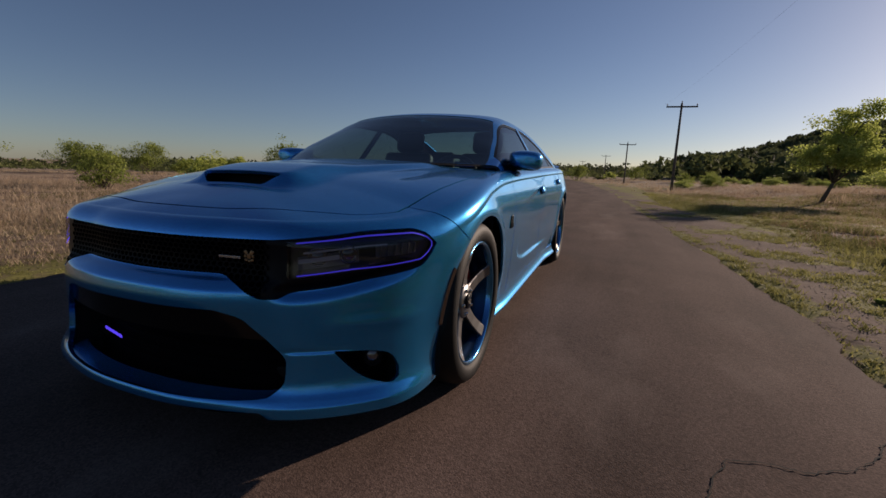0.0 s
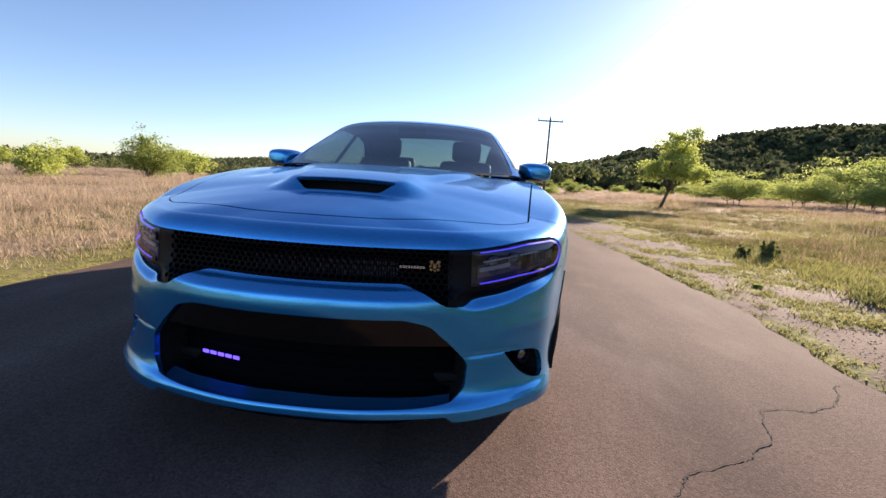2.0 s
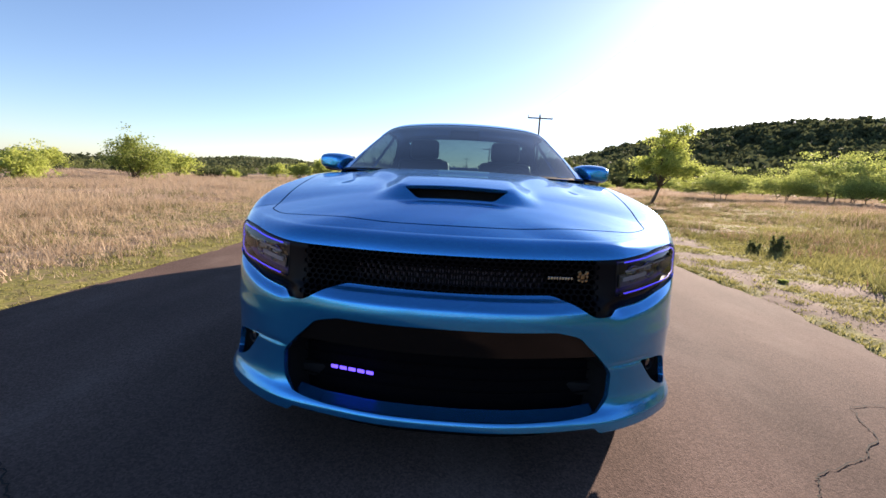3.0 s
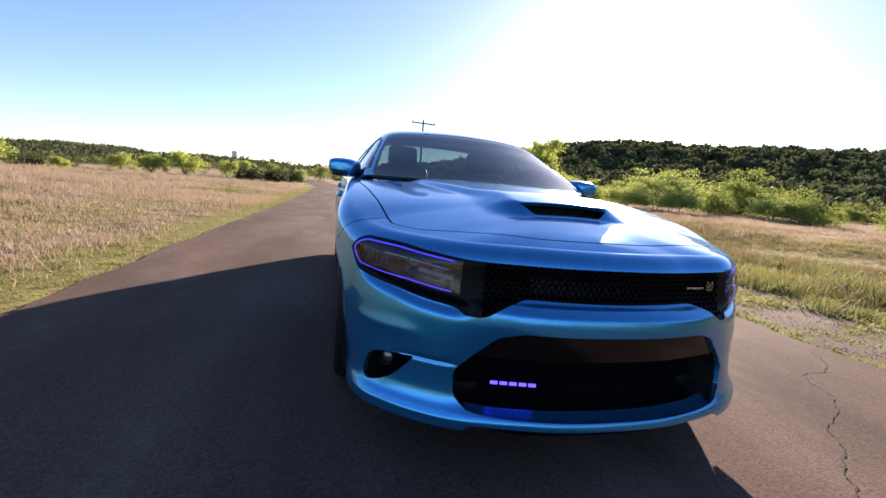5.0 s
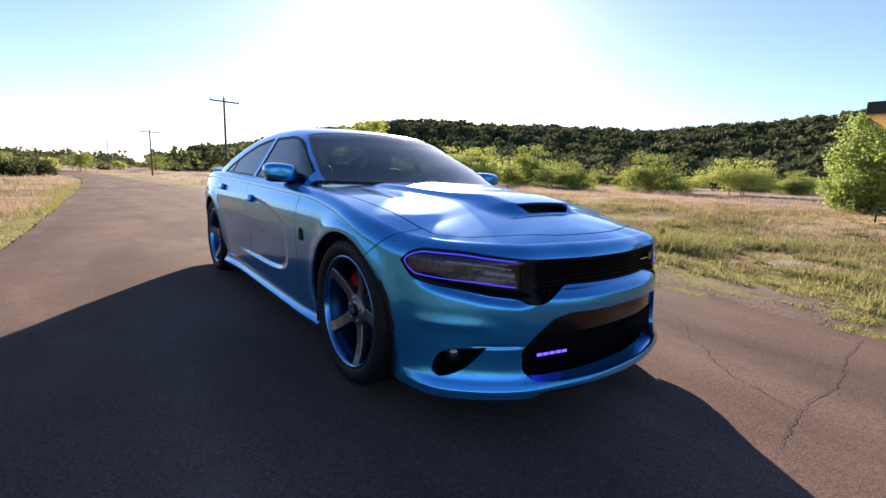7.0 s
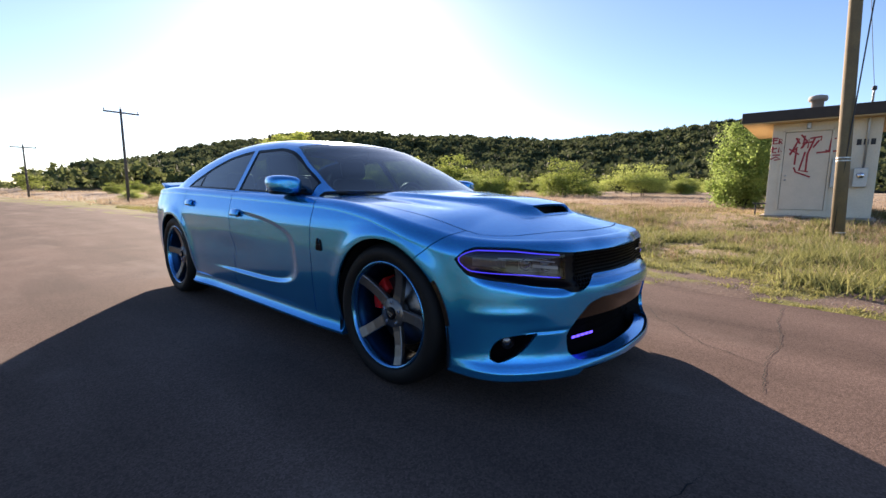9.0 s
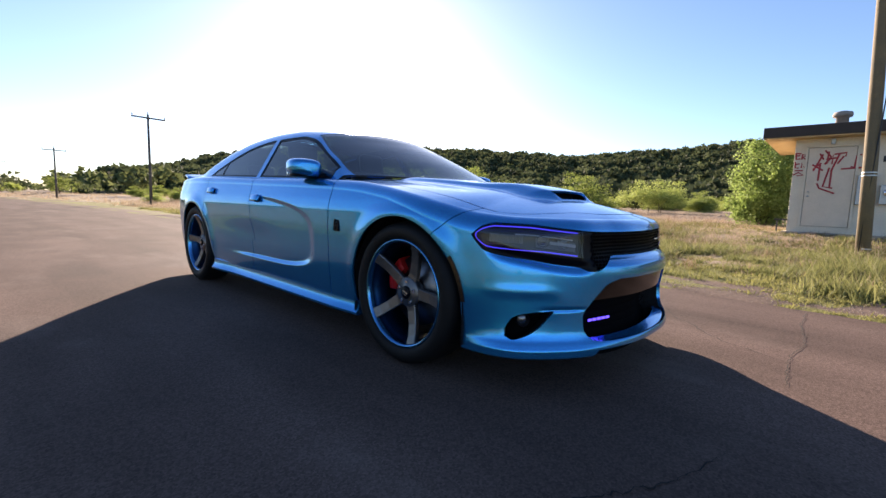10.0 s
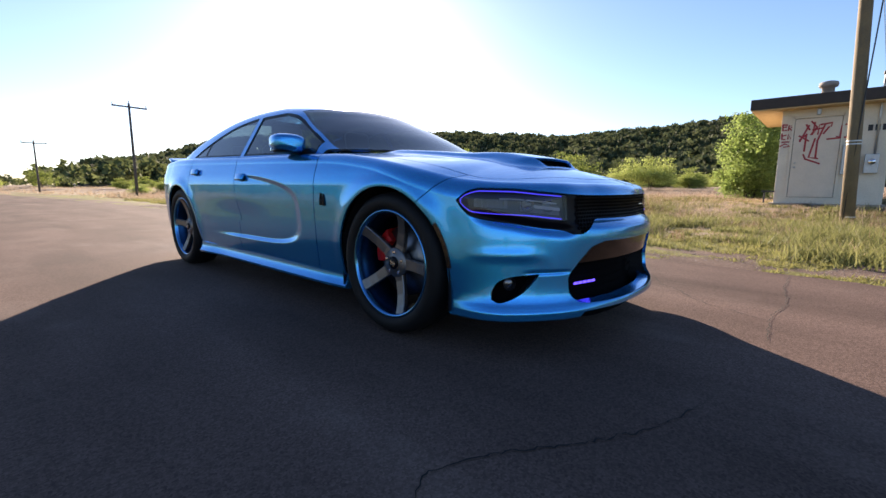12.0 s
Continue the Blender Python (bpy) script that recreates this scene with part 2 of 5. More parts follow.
def ground_z(x, y):
    x, y = np.asarray(x, float), np.asarray(y, float)
    r, az = np.hypot(x, y), np.degrees(np.arctan2(x, y))
    el = spline(RIDGE_AZ, RIDGE_EL, az)
    top_r = np.where(az > 3, HILL_TOP, 900.0)
    near = np.where(az > 3, HILL_NEAR, 500.0)
    h = np.tan(np.radians(el)) * top_r * smooth(0, 1, (r - near) / (top_r - near)) * (1 - .7 * smooth(0, 1, (r - top_r * 1.3) / top_r))
    edge_d = np.maximum(road_left(y) - x, x - road_right(y))
    away = np.maximum(edge_d, 0)
    rise = np.where(x > 0, .34 * smooth(6.5, 11, away) + .013 * np.clip(away - 13, 0, 50), -.10 * smooth(3, 25, away))
    bumps = .05 * fbm(x, y, .5) * smooth(.6, 3, away) + .02 * fbm(x, y, 2.5) * smooth(.1, 1, away)
    dip = -.021 * np.clip(r - 42, 0, 330) * (1 - smooth(-34, -10, az)) * (1 - smooth(330, 700, r) * smooth(-40, -26, az))
    return h + dip + rise * (1 - smooth(70, 140, r)) + bumps - .05 * (1 - .72 * smooth(-.02, .02, edge_d) - .28 * smooth(0, .4, edge_d))


def ground_cover():
    """Pinkish soil, straw thatch where the field is dry, low green growth in patches."""
    m = mat("dry_soil", (.180, .128, .102), .95, vary=.5, scale=1.3, bump=.6, bump_scale=30, color2=(.095, .066, .052), fine=26, spec=.08)
    nt = m.node_tree
    p = nt.nodes["Principled BSDF"]
    tc = nt.nodes.new("ShaderNodeTexCoord")
    last = p.inputs["Base Color"].links[0].from_socket
    for attr, c1, c2, sc in (("straw", (.24, .178, .118), (.36, .285, .205), 9.0), ("green", (.115, .115, .037), (.225, .21, .067), 6.0)):
        at = nt.nodes.new("ShaderNodeAttribute")
        at.attribute_name = attr
        n = nt.nodes.new("ShaderNodeTexNoise")
        n.inputs["Scale"].default_value, n.inputs["Detail"].default_value, n.inputs["Roughness"].default_value = sc, 6, .7
        n2 = nt.nodes.new("ShaderNodeTexNoise")
        n2.inputs["Scale"].default_value, n2.inputs["Detail"].default_value = sc * 5, 4
        for k in (n, n2):
            nt.links.new(tc.outputs["Object"], k.inputs["Vector"])
        add = nt.nodes.new("ShaderNodeMath")
        add.operation = "ADD"
        nt.links.new(at.outputs["Fac"], add.inputs[0])
        nt.links.new(n.outputs["Fac"], add.inputs[1])
        r = nt.nodes.new("ShaderNodeMapRange")
        r.inputs["From Min"].default_value, r.inputs["From Max"].default_value = .85, 1.15
        nt.links.new(add.outputs[0], r.inputs["Value"])
        col = nt.nodes.new("ShaderNodeMix")
        col.data_type = "RGBA"
        col.inputs["A"].default_value, col.inputs["B"].default_value = (*c1, 1), (*c2, 1)
        r2 = nt.nodes.new("ShaderNodeMapRange")
        r2.inputs["From Min"].default_value, r2.inputs["From Max"].default_value = .35, .65
        nt.links.new(n2.outputs["Fac"], r2.inputs["Value"])
        nt.links.new(r2.outputs["Result"], col.inputs["Factor"])
        mix = nt.nodes.new("ShaderNodeMix")
        mix.data_type = "RGBA"
        nt.links.new(r.outputs["Result"], mix.inputs["Factor"])
        nt.links.new(last, mix.inputs["A"])
        nt.links.new(col.outputs["Result"], mix.inputs["B"])
        last = mix.outputs["Result"]
    nt.links.new(last, p.inputs["Base Color"])
    return m


GROUND = ground_cover()


def away_from_road(x, y):
    """Distance past the road's edge; over the stony verge counted in shares of its width."""
    d = np.maximum(road_left(y) - x, x - road_right(y))
    width = spline([-9, -1, .5, 2.5, 5, 9, 20], [1.0, 1.05, 1.1, 1.6, 1.9, 1.6, 1.0], y)
    return np.where((np.asarray(x) > 0) & (d > .3), .3 + (d - .3) * 1.5 / (width - .3 + .05), d)


def keep_dry(x, y):
    a = away_from_road(x, y)
    return smooth(.10, 1.0, a) * np.where(x > 0, smooth(2.2, 5.5, a), 1) * (.25 + .75 * smooth(-.35, .25, fbm(x, y, .22)))


def keep_pink(x, y):
    a = away_from_road(x, y)
    return np.where(x > 0, .6 * smooth(6, 14, a), smooth(2.5, 7.0, a)) * (.35 + .65 * smooth(-.2, .3, fbm(x + 40, y, .15)))


def keep_green(x, y):
    a = away_from_road(x, y)
    verge = np.where(x > 0, 0, .8 * smooth(-.10, -.02, a) * (1 - smooth(.5, 1.6, a)))
    field = np.where(x > 0, .9 * smooth(1.2, 2.2, a), .7 * smooth(.75, 1.5, a)) * (1 - .55 * smooth(9, 20, a)) * smooth(-.5, .15, fbm(x + 11, y + 5, .35))
    return np.maximum(verge, field)


def keep_verge(x, y):
    a = away_from_road(x, y)
    edge_ = smooth(-.07, .0, a) * (1 - smooth(.16, .38, a)) * smooth(-.42, -.15, fbm(x, y, 1.1))
    islands = .85 * smooth(.35, .6, a) * (1 - smooth(1.6, 2.2, a)) * smooth(-.12, .12, fbm(x + 3, y + 7, 1.6))
    beyond = smooth(1.5, 2.2, a) * (1 - smooth(6, 10, a)) * smooth(-.45, .0, fbm(x + 3, y + 7, .7))
    return np.clip(np.maximum(np.maximum(edge_, islands), beyond), 0, 1)


rad = np.concatenate([np.linspace(0, 14, 90), np.geomspace(14.2, 4200, 130)])
azs = np.linspace(-math.pi, math.pi, 361)[:-1]
gx, gy = rad[:, None] * np.sin(azs)[None], rad[:, None] * np.cos(azs)[None]
gz = ground_z(gx, gy)
gv = np.stack([gx, gy, gz], 2).reshape(-1, 3)
i, j = np.meshgrid(np.arange(len(rad) - 1), np.arange(360), indexing="ij")
j2 = (j + 1) % 360
gf = np.stack([i * 360 + j, i * 360 + j2, (i + 1) * 360 + j2, (i + 1) * 360 + j], 2).reshape(-1, 4)[:, ::-1]
ground_mesh = set_smooth(fast_mesh("ground", gv, gf))
cover_g = np.where(gx > 0, np.maximum(keep_verge(gx, gy), keep_green(gx, gy)), keep_green(gx, gy)) * (1 - smooth(40, 110, np.hypot(gx, gy)) * .4)
cover_d = np.maximum(keep_dry(gx, gy), keep_pink(gx, gy))
for nm, arr in (("green", cover_g * .75), ("straw", cover_d)):
    ground_mesh.attributes.new(nm, "FLOAT", "POINT").data.foreach_set("value", arr.astype(np.float32).ravel())
ground = part("ground", ground_mesh, GROUND)
tagged(ground, "dry open field of soil and short grass rolling to low hills", "ground", kind="structure")


def asphalt():
    m = mat("worn_asphalt", (.126, .086, .071), .92, vary=.4, scale=.9, color2=(.076, .053, .045), fine=140, spec=.07)
    nt = m.node_tree
    p = nt.nodes["Principled BSDF"]
    tc = nt.nodes.new("ShaderNodeTexCoord")
    v = nt.nodes.new("ShaderNodeTexVoronoi")
    v.inputs["Scale"].default_value = 160
    nt.links.new(tc.outputs["Object"], v.inputs["Vector"])
    n = nt.nodes.new("ShaderNodeTexNoise")
    n.inputs["Scale"].default_value, n.inputs["Detail"].default_value = 260, 4
    nt.links.new(tc.outputs["Object"], n.inputs["Vector"])
    add = nt.nodes.new("ShaderNodeMath")
    add.operation = "ADD"
    nt.links.new(v.outputs["Distance"], add.inputs[0])
    nt.links.new(n.outputs["Fac"], add.inputs[1])
    b = nt.nodes.new("ShaderNodeBump")
    b.inputs["Strength"].default_value, b.inputs["Distance"].default_value = .26, .0035
    nt.links.new(add.outputs[0], b.inputs["Height"])
    nt.links.new(b.outputs["Normal"], p.inputs["Normal"])
    # pale and dark stones in the wearing course
    v2 = nt.nodes.new("ShaderNodeTexVoronoi")
    v2.inputs["Scale"].default_value = 130
    nt.links.new(tc.outputs["Object"], v2.inputs["Vector"])
    sep = nt.nodes.new("ShaderNodeSeparateColor")
    nt.links.new(v2.outputs["Color"], sep.inputs["Color"])
    rng_ = nt.nodes.new("ShaderNodeMapRange")
    rng_.inputs["To Min"].default_value, rng_.inputs["To Max"].default_value = .74, 1.30
    nt.links.new(sep.outputs["Red"], rng_.inputs["Value"])
    old = p.inputs["Base Color"].links[0].from_socket
    mul = nt.nodes.new("ShaderNodeMix")
    mul.data_type, mul.blend_type = "RGBA", "MULTIPLY"
    mul.inputs["Factor"].default_value = 1
    nt.links.new(old, mul.inputs["A"])
    nt.links.new(rng_.outputs["Result"], mul.inputs["B"])
    # long pale wheel tracks and old patches
    mp = nt.nodes.new("ShaderNodeMapping")
    mp.inputs["Scale"].default_value = (1.0, .16, 1.0)
    nt.links.new(tc.outputs["Object"], mp.inputs["Vector"])
    n3 = nt.nodes.new("ShaderNodeTexNoise")
    n3.inputs["Scale"].default_value, n3.inputs["Detail"].default_value = 1.5, 5
    nt.links.new(mp.outputs["Vector"], n3.inputs["Vector"])
    r3 = nt.nodes.new("ShaderNodeMapRange")
    r3.inputs["From Min"].default_value, r3.inputs["From Max"].default_value = .3, .7
    r3.inputs["To Min"].default_value, r3.inputs["To Max"].default_value = .74, 1.26
    nt.links.new(n3.outputs["Fac"], r3.inputs["Value"])
    mul2 = nt.nodes.new("ShaderNodeMix")
    mul2.data_type, mul2.blend_type = "RGBA", "MULTIPLY"
    mul2.inputs["Factor"].default_value = 1
    nt.links.new(mul.outputs["Result"], mul2.inputs["A"])
    nt.links.new(r3.outputs["Result"], mul2.inputs["B"])
    # pale dust lying in loose patches
    n4 = nt.nodes.new("ShaderNodeTexNoise")
    n4.inputs["Scale"].default_value, n4.inputs["Detail"].default_value, n4.inputs["Roughness"].default_value = 1.1, 8, .62
    mp4 = nt.nodes.new("ShaderNodeMapping")
    mp4.inputs["Scale"].default_value, mp4.inputs["Location"].default_value = (1.0, .45, 1.0), (3.7, 1.9, 0)
    nt.links.new(tc.outputs["Object"], mp4.inputs["Vector"])
    nt.links.new(mp4.outputs["Vector"], n4.inputs["Vector"])
    r4 = nt.nodes.new("ShaderNodeMapRange")
    r4.inputs["From Min"].default_value, r4.inputs["From Max"].default_value = .54, .74
    r4.inputs["To Max"].default_value = .42
    nt.links.new(n4.outputs["Fac"], r4.inputs["Value"])
    dust = nt.nodes.new("ShaderNodeMix")
    dust.data_type = "RGBA"
    dust.inputs["B"].default_value = (.24, .185, .155, 1)
    nt.links.new(r4.outputs["Result"], dust.inputs["Factor"])
    nt.links.new(mul2.outputs["Result"], dust.inputs["A"])
    nt.links.new(dust.outputs["Result"], p.inputs["Base Color"])
    return m


ASPHALT = asphalt()
ry = np.concatenate([np.linspace(-120, -12, 40), np.arange(-11.9, 30, .06), np.linspace(30.2, 380, 160)])
ragL = .05 * fbm(ry, ry * 0 + 3, 1.6) + .03 * fbm(ry, ry * 0 + 8, 6)
ragR = .10 * fbm(ry, ry * 0 + 21, 1.1) + .05 * fbm(ry, ry * 0 + 30, 5)
rl, rr = road_left(ry) + ragL, road_right(ry) + ragR
cols = 9
t = np.linspace(0, 1, cols)
rx = rl[:, None] * (1 - t) + rr[:, None] * t
rz = np.zeros_like(rx)
far = np.maximum(ground_z(rx, ry[:, None] + 0 * rx) + .06, 0)
rz = np.where(np.abs(ry)[:, None] > 90, far, rz)
top = np.stack([rx, ry[:, None] + 0 * rx, rz], 2)
edge = top[:, [0, -1]].copy()
edge[..., 2] -= .07
allv = np.concatenate([edge[:, :1], top, edge[:, 1:]], 1)
cn = cols + 2
ii, jj = np.meshgrid(np.arange(len(ry) - 1), np.arange(cn - 1), indexing="ij")
rf = np.stack([ii * cn + jj, ii * cn + jj + 1, (ii + 1) * cn + jj + 1, (ii + 1) * cn + jj], 2).reshape(-1, 4)
road = part("road", set_smooth(fast_mesh("road", allv.reshape(-1, 3), rf), False), ASPHALT)
tagged(road, "worn brownish-grey asphalt lane with ragged edges and cracks", "road", kind="structure")

# cracks: thin flat ribbons coloured as groove shade, wandering between a few turning points
CRACK = mat("crack_shadow", (.012, .011, .010), 1.0, vary=.4, scale=60)


def crack(points, width, seed):
    rg = np.random.default_rng(seed)
    pts = np.array(points, float)
    out = []
    for a, b in zip(pts[:-1], pts[1:]):
        n = max(2, int(np.hypot(*(b - a)) / .016))
        for k in range(n):
            out.append(a + (b - a) * k / n)
    out = np.array(out + [pts[-1]])
    walk_ = np.cumsum(rg.normal(0, .006, out.shape), 0)
    walk_ -= np.linspace(0, 1, len(out))[:, None] * walk_[-1]
    out = out + walk_ * .7 + rg.normal(0, .003, out.shape)
    d = np.gradient(out, axis=0)
    nrm = np.stack([-d[:, 1], d[:, 0]], 1) / np.maximum(np.hypot(d[:, 0], d[:, 1]), 1e-6)[:, None]
    w = width * (.35 + rg.random(len(out))) * np.clip(np.minimum(np.arange(len(out)), len(out) - 1 - np.arange(len(out))) / 8, .15, 1)
    l_, r_ = out + nrm * w[:, None], out - nrm * w[:, None]
    verts = [(x, y, .004) for x, y in l_] + [(x, y, .004) for x, y in r_]
    n = len(out)
    faces = [(k, k + 1, n + k + 1, n + k) for k in range(n - 1)]
    me = raw_mesh("crack", verts, faces)
    ob = part("crack", me, CRACK, road)
    return ob


crack([(.74, -1.43), (.92, -1.10), (1.14, -.87), (1.25, -.80), (1.37, -.68), (1.50, -.595), (1.62, -.53), (1.67, -.48), (1.79, -.41), (1.83, -.34), (1.85, -.28), (1.92, -.175), (2.05, -.135), (2.21, -.11), (2.32, -.03), (2.44, .09), (2.49, .20), (2.62, .24)], .0030, 3)
crack([(1.79, -.41), (1.88, -.50), (1.94, -.62)], .0012, 4)
crack([(-1.75, -1.0), (-1.66, -.94), (-1.58, -.92), (-1.47, -.96), (-1.30, -1.08), (-1.07, -1.23), (-.79, -1.32), (-.62, -1.37)], .0028, 6)
crack([(.30, -1.46), (.50, -1.48), (.73, -1.455), (1.26, -1.48), (1.67, -1.465), (2.19, -1.46), (2.5, -1.43)], .0026, 8)


# ---- vegetation ----
def cards(centres, size, rg, flat=0.0, ratio=.6):
    """Small bent leaf cards round given centres: verts, faces."""
    n = len(centres)
    a = rg.normal(size=(n, 3))
    a[:, 2] *= (1 - flat)
    a /= np.linalg.norm(a, axis=1, keepdims=True)
    b = np.cross(a, rg.normal(size=(n, 3)))
    b /= np.linalg.norm(b, axis=1, keepdims=True)
    s = (size * (.6 + .8 * rg.random(n)))[:, None]
    c = np.asarray(centres)
    v = np.stack([c + a * s * 1.1, c - (a * .6 + b * ratio * 1.1) * s, c - (a * .6 - b * ratio * 1.1) * s], 1)
    f = np.arange(n * 3).reshape(n, 3)
    return v.reshape(-1, 3), f


LEAF_BRIGHT = leafy("sunlit_leaf", (.28, .34, .075), (.45, .49, .14), .52)
LEAF_HUT = leafy("fresh_green_leaf", (.20, .28, .07), (.34, .42, .13), .5)
LEAF_MID = leafy("green_leaf", (.14, .19, .04), (.32, .36, .095), .46)
WOOD_DARK = leafy("evergreen_crown", (.050, .065, .032), (.11, .125, .06), .28, .9)
WOOD_MID = leafy("hill_crown", (.10, .12, .045), (.17, .19, .075), .32, .9)
LEAF_FIELD = leafy("field_leaf", (.24, .30, .075), (.44, .48, .15), .5)
LEAF_WEED = leafy("dusty_weed_leaf", (.10, .12, .045), (.23, .24, .09), .42)
LEAF_DARK = leafy("dark_leaf", (.032, .047, .018), (.080, .095, .035), .35)
BARK = mat("grey_bark", (.11, .09, .07), .95, vary=.5, scale=10, bump=.6, bump_scale=40)


def tree(name, label, at, height, spread, seed, leaf, material, count, trunk_share=.35, lean=0.0, stems=1, category="tree", girth=1.0, bare=0.0, low=.25, puff=.095, flat=.75):
    """A trunk with limbs and a crown of leaf clumps with gaps."""
    rg = np.random.default_rng(seed)
    root = thing(name, label, category, at=at)
    limbs, tips = [], []
    for sidx in range(stems):
        az0 = rg.random() * 6.28
        base = Vector((rg.normal(0, .10 * spread) * (stems > 1), rg.normal(0, .10 * spread) * (stems > 1), -.15))
        th = height * trunk_share * (.8 + .4 * rg.random())
        top_ = base + Vector((lean * th + rg.normal(0, .08 * th), rg.normal(0, .08 * th), th))
        r0 = girth * .022 * height / math.sqrt(stems) + .01
        midp = base.lerp(top_, .5) + Vector((rg.normal(0, .03 * th), rg.normal(0, .03 * th), 0))
        limbs.append(([base, midp, top_], [r0 * 1.3, r0, r0 * .8]))
        nl = max(4, int(9 / stems) + 2)
        for k in range(nl):
            t = az0 + k * 2.4
            up = low + (1 - low) * rg.random()
            out = spread * (.35 + .65 * rg.random()) * math.sqrt(max(1.05 - up * up * .9, .1))
            end = top_ + Vector((math.cos(t) * out + lean * height * .3 * up, math.sin(t) * out, (height - th) * up * .93))
            m1 = top_.lerp(end, .45) + Vector((rg.normal(0, .06 * spread), rg.normal(0, .06 * spread), .10 * spread))
            limbs.append(([top_ - (top_ - midp) * .2, m1, end], [r0 * .55, r0 * .32, r0 * .10]))
            tips += [(m1 + (end - m1) * rg.random() + Vector(rg.normal(0, .10 * spread, 3)), .5) for _ in range(3)] + [(end, .8)]
            for q in range(3):
                e2 = m1.lerp(end, .3 + .5 * rg.random()) + Vector(rg.normal(0, .20 * spread, 3))
                limbs.append(([m1.lerp(end, .2 * q + .1), e2], [r0 * .2, r0 * .06]))
                tips.append((e2, .7))
    v, f = tubes(limbs, 5)
    part("trunk", set_smooth(raw_mesh("trunk", v, f)), BARK, root)
    cen = np.array([tuple(p) for p, _ in tips])
    wts = np.array([w for _, w in tips])
    pick = rg.choice(len(cen), count, p=wts / wts.sum())
    sig = puff * spread * (.6 + .8 * rg.random(len(cen)))
    off = np.clip(rg.normal(size=(count, 3)), -1.7, 1.7) * sig[pick][:, None] * np.array([1.1, 1.1, flat])
    c = cen[pick] + off
    c[:, 2] = np.maximum(c[:, 2], .05)
    c = c[c[:, 2] > bare * height * (.8 + .4 * rg.random(count))]
    v, f = cards(c, leaf, rg, .2)
    part("crown", fast_mesh("crown", v, f), material, root)
    return root


def place(src, x, y, scale, turn, group):
    ob = copy_thing(src, Matrix.Translation((x, y, float(ground_z(x, y)) - .03)) @ Matrix.Rotation(turn, 4, "Z"))
    ob.scale = (scale, scale, scale * (.9 + .2 * ((x * 7.3) % 1)))
    ob["group"] = group
    return ob


def gz1(x, y):
    return float(ground_z(x, y)) - .03


# the lone tree by the road, and the trees of the field
tree("tree", "lone bright-green mesquite tree with thin leaning trunk", (9.7, 21.0, gz1(9.7, 21.0)), 4.5, 1.75, 5, .050, LEAF_BRIGHT, 15000, .28, .24, 1, girth=.7, bare=.27, low=.26, puff=.105, flat=.7)
tree("tree", "bright-green drooping tree beside the small building", (19.5, .95, gz1(19.5, .95)), 3.75, 1.50, 15, .050, LEAF_HUT, 26000, .10, 0, 7, low=.0, puff=.11, flat=1.1)
FIELD = "trees of the field"
kinds = [
    tree("tree", "spreading bright-green mesquite tree in the field", (26.5, 30.5, gz1(26.5, 30.5)), 3.05, 4.1, 21, .075, LEAF_FIELD, 15000, .26, 0, 3, low=.32, puff=.115, flat=.42, bare=.26),
    tree("tree", "rounded green tree in the field", (34, 29, gz1(34, 29)), 3.35, 3.8, 22, .08, LEAF_MID, 15000, .10, 0, 4, low=.08, puff=.115, flat=.5),
    tree("tree", "dark evergreen tree at the foot of the hill", (52, 40, gz1(52, 40)), 4.6, 3.6, 23, .14, LEAF_DARK, 5000, .10, 0, 4),
]
left_bush = tree("bush", "loose tall bush with dark inside and bright-green leaves", (-18.6, 20.9, gz1(-18.6, 20.9)), 2.6, 2.0, 34, .055, LEAF_MID, 7500, .12, 0, 6, "bush", girth=.7)
low_bush = tree("bush", "rounded bright yellow-green bush in the dry grass", (-17.8, 14.2, gz1(-17.8, 14.2)), 1.5, 1.35, 35, .05, LEAF_BRIGHT, 5000, .10, 0, 5, "bush", girth=.7)
twig_bush = tree("bush", "airy green bush with bare twigs standing out of its top", (-15.4, 8.1, gz1(-15.4, 8.1)), 1.75, 1.0, 36, .04, LEAF_MID, 3000, .10, 0, 6, "bush", girth=.9)
for k_ in (left_bush, low_bush, twig_bush):
    k_["group"] = "bushes of the field"
bushes = [
    tree("bush", "bright-green bush at the edge of the dry field", (-36.5, 33.5, gz1(-36.5, 33.5)), 2.1, 1.7, 31, .07, LEAF_BRIGHT, 4500, .15, 0, 4, "bush"),
    tree("bush", "loose green bush at the edge of the dry field", (-33.0, 39.5, gz1(-33.0, 39.5)), 3.1, 2.7, 32, .07, LEAF_MID, 5000, .18, 0, 4, "bush"),
    tree("bush", "dark juniper bush in the dry grass", (-9.0, 41.0, gz1(-9, 41)), 1.25, 1.7, 33, .07, LEAF_DARK, 4000, .12, 0, 4, "bush"),
]
for k_ in kinds:
    k_["group"] = FIELD
for k_ in bushes:
    k_["group"] = "bushes of the field"
# row of trees in front of the hill
for k in range(64):
    az = radians(13 + 76 * (k + .5) / 64 + rng.normal(0, .8))
    d = 47 + 18 * rng.random() + (8 if k % 3 == 0 else 0)
    x, y = d * math.sin(az), d * math.cos(az)
    near_road = .5 if az < radians(24) else 1
    place(kinds[(0, 1, 0, 1, 2)[k % 5]], x, y, near_road * (.34 + .30 * rng.random() ** 1.5) + (.25 if k == 30 else 0), rng.random() * 6.28, FIELD)
for k in range(40):
    az = radians(8 + 84 * rng.random())
    d = 80 + 45 * rng.random()
    low = .4 if az < radians(26) else 1
    place(kinds[(2, 1, 2)[k % 3]], d * math.sin(az), d * math.cos(az), low * (.7 + .5 * rng.random()), rng.random() * 6.28, FIELD)
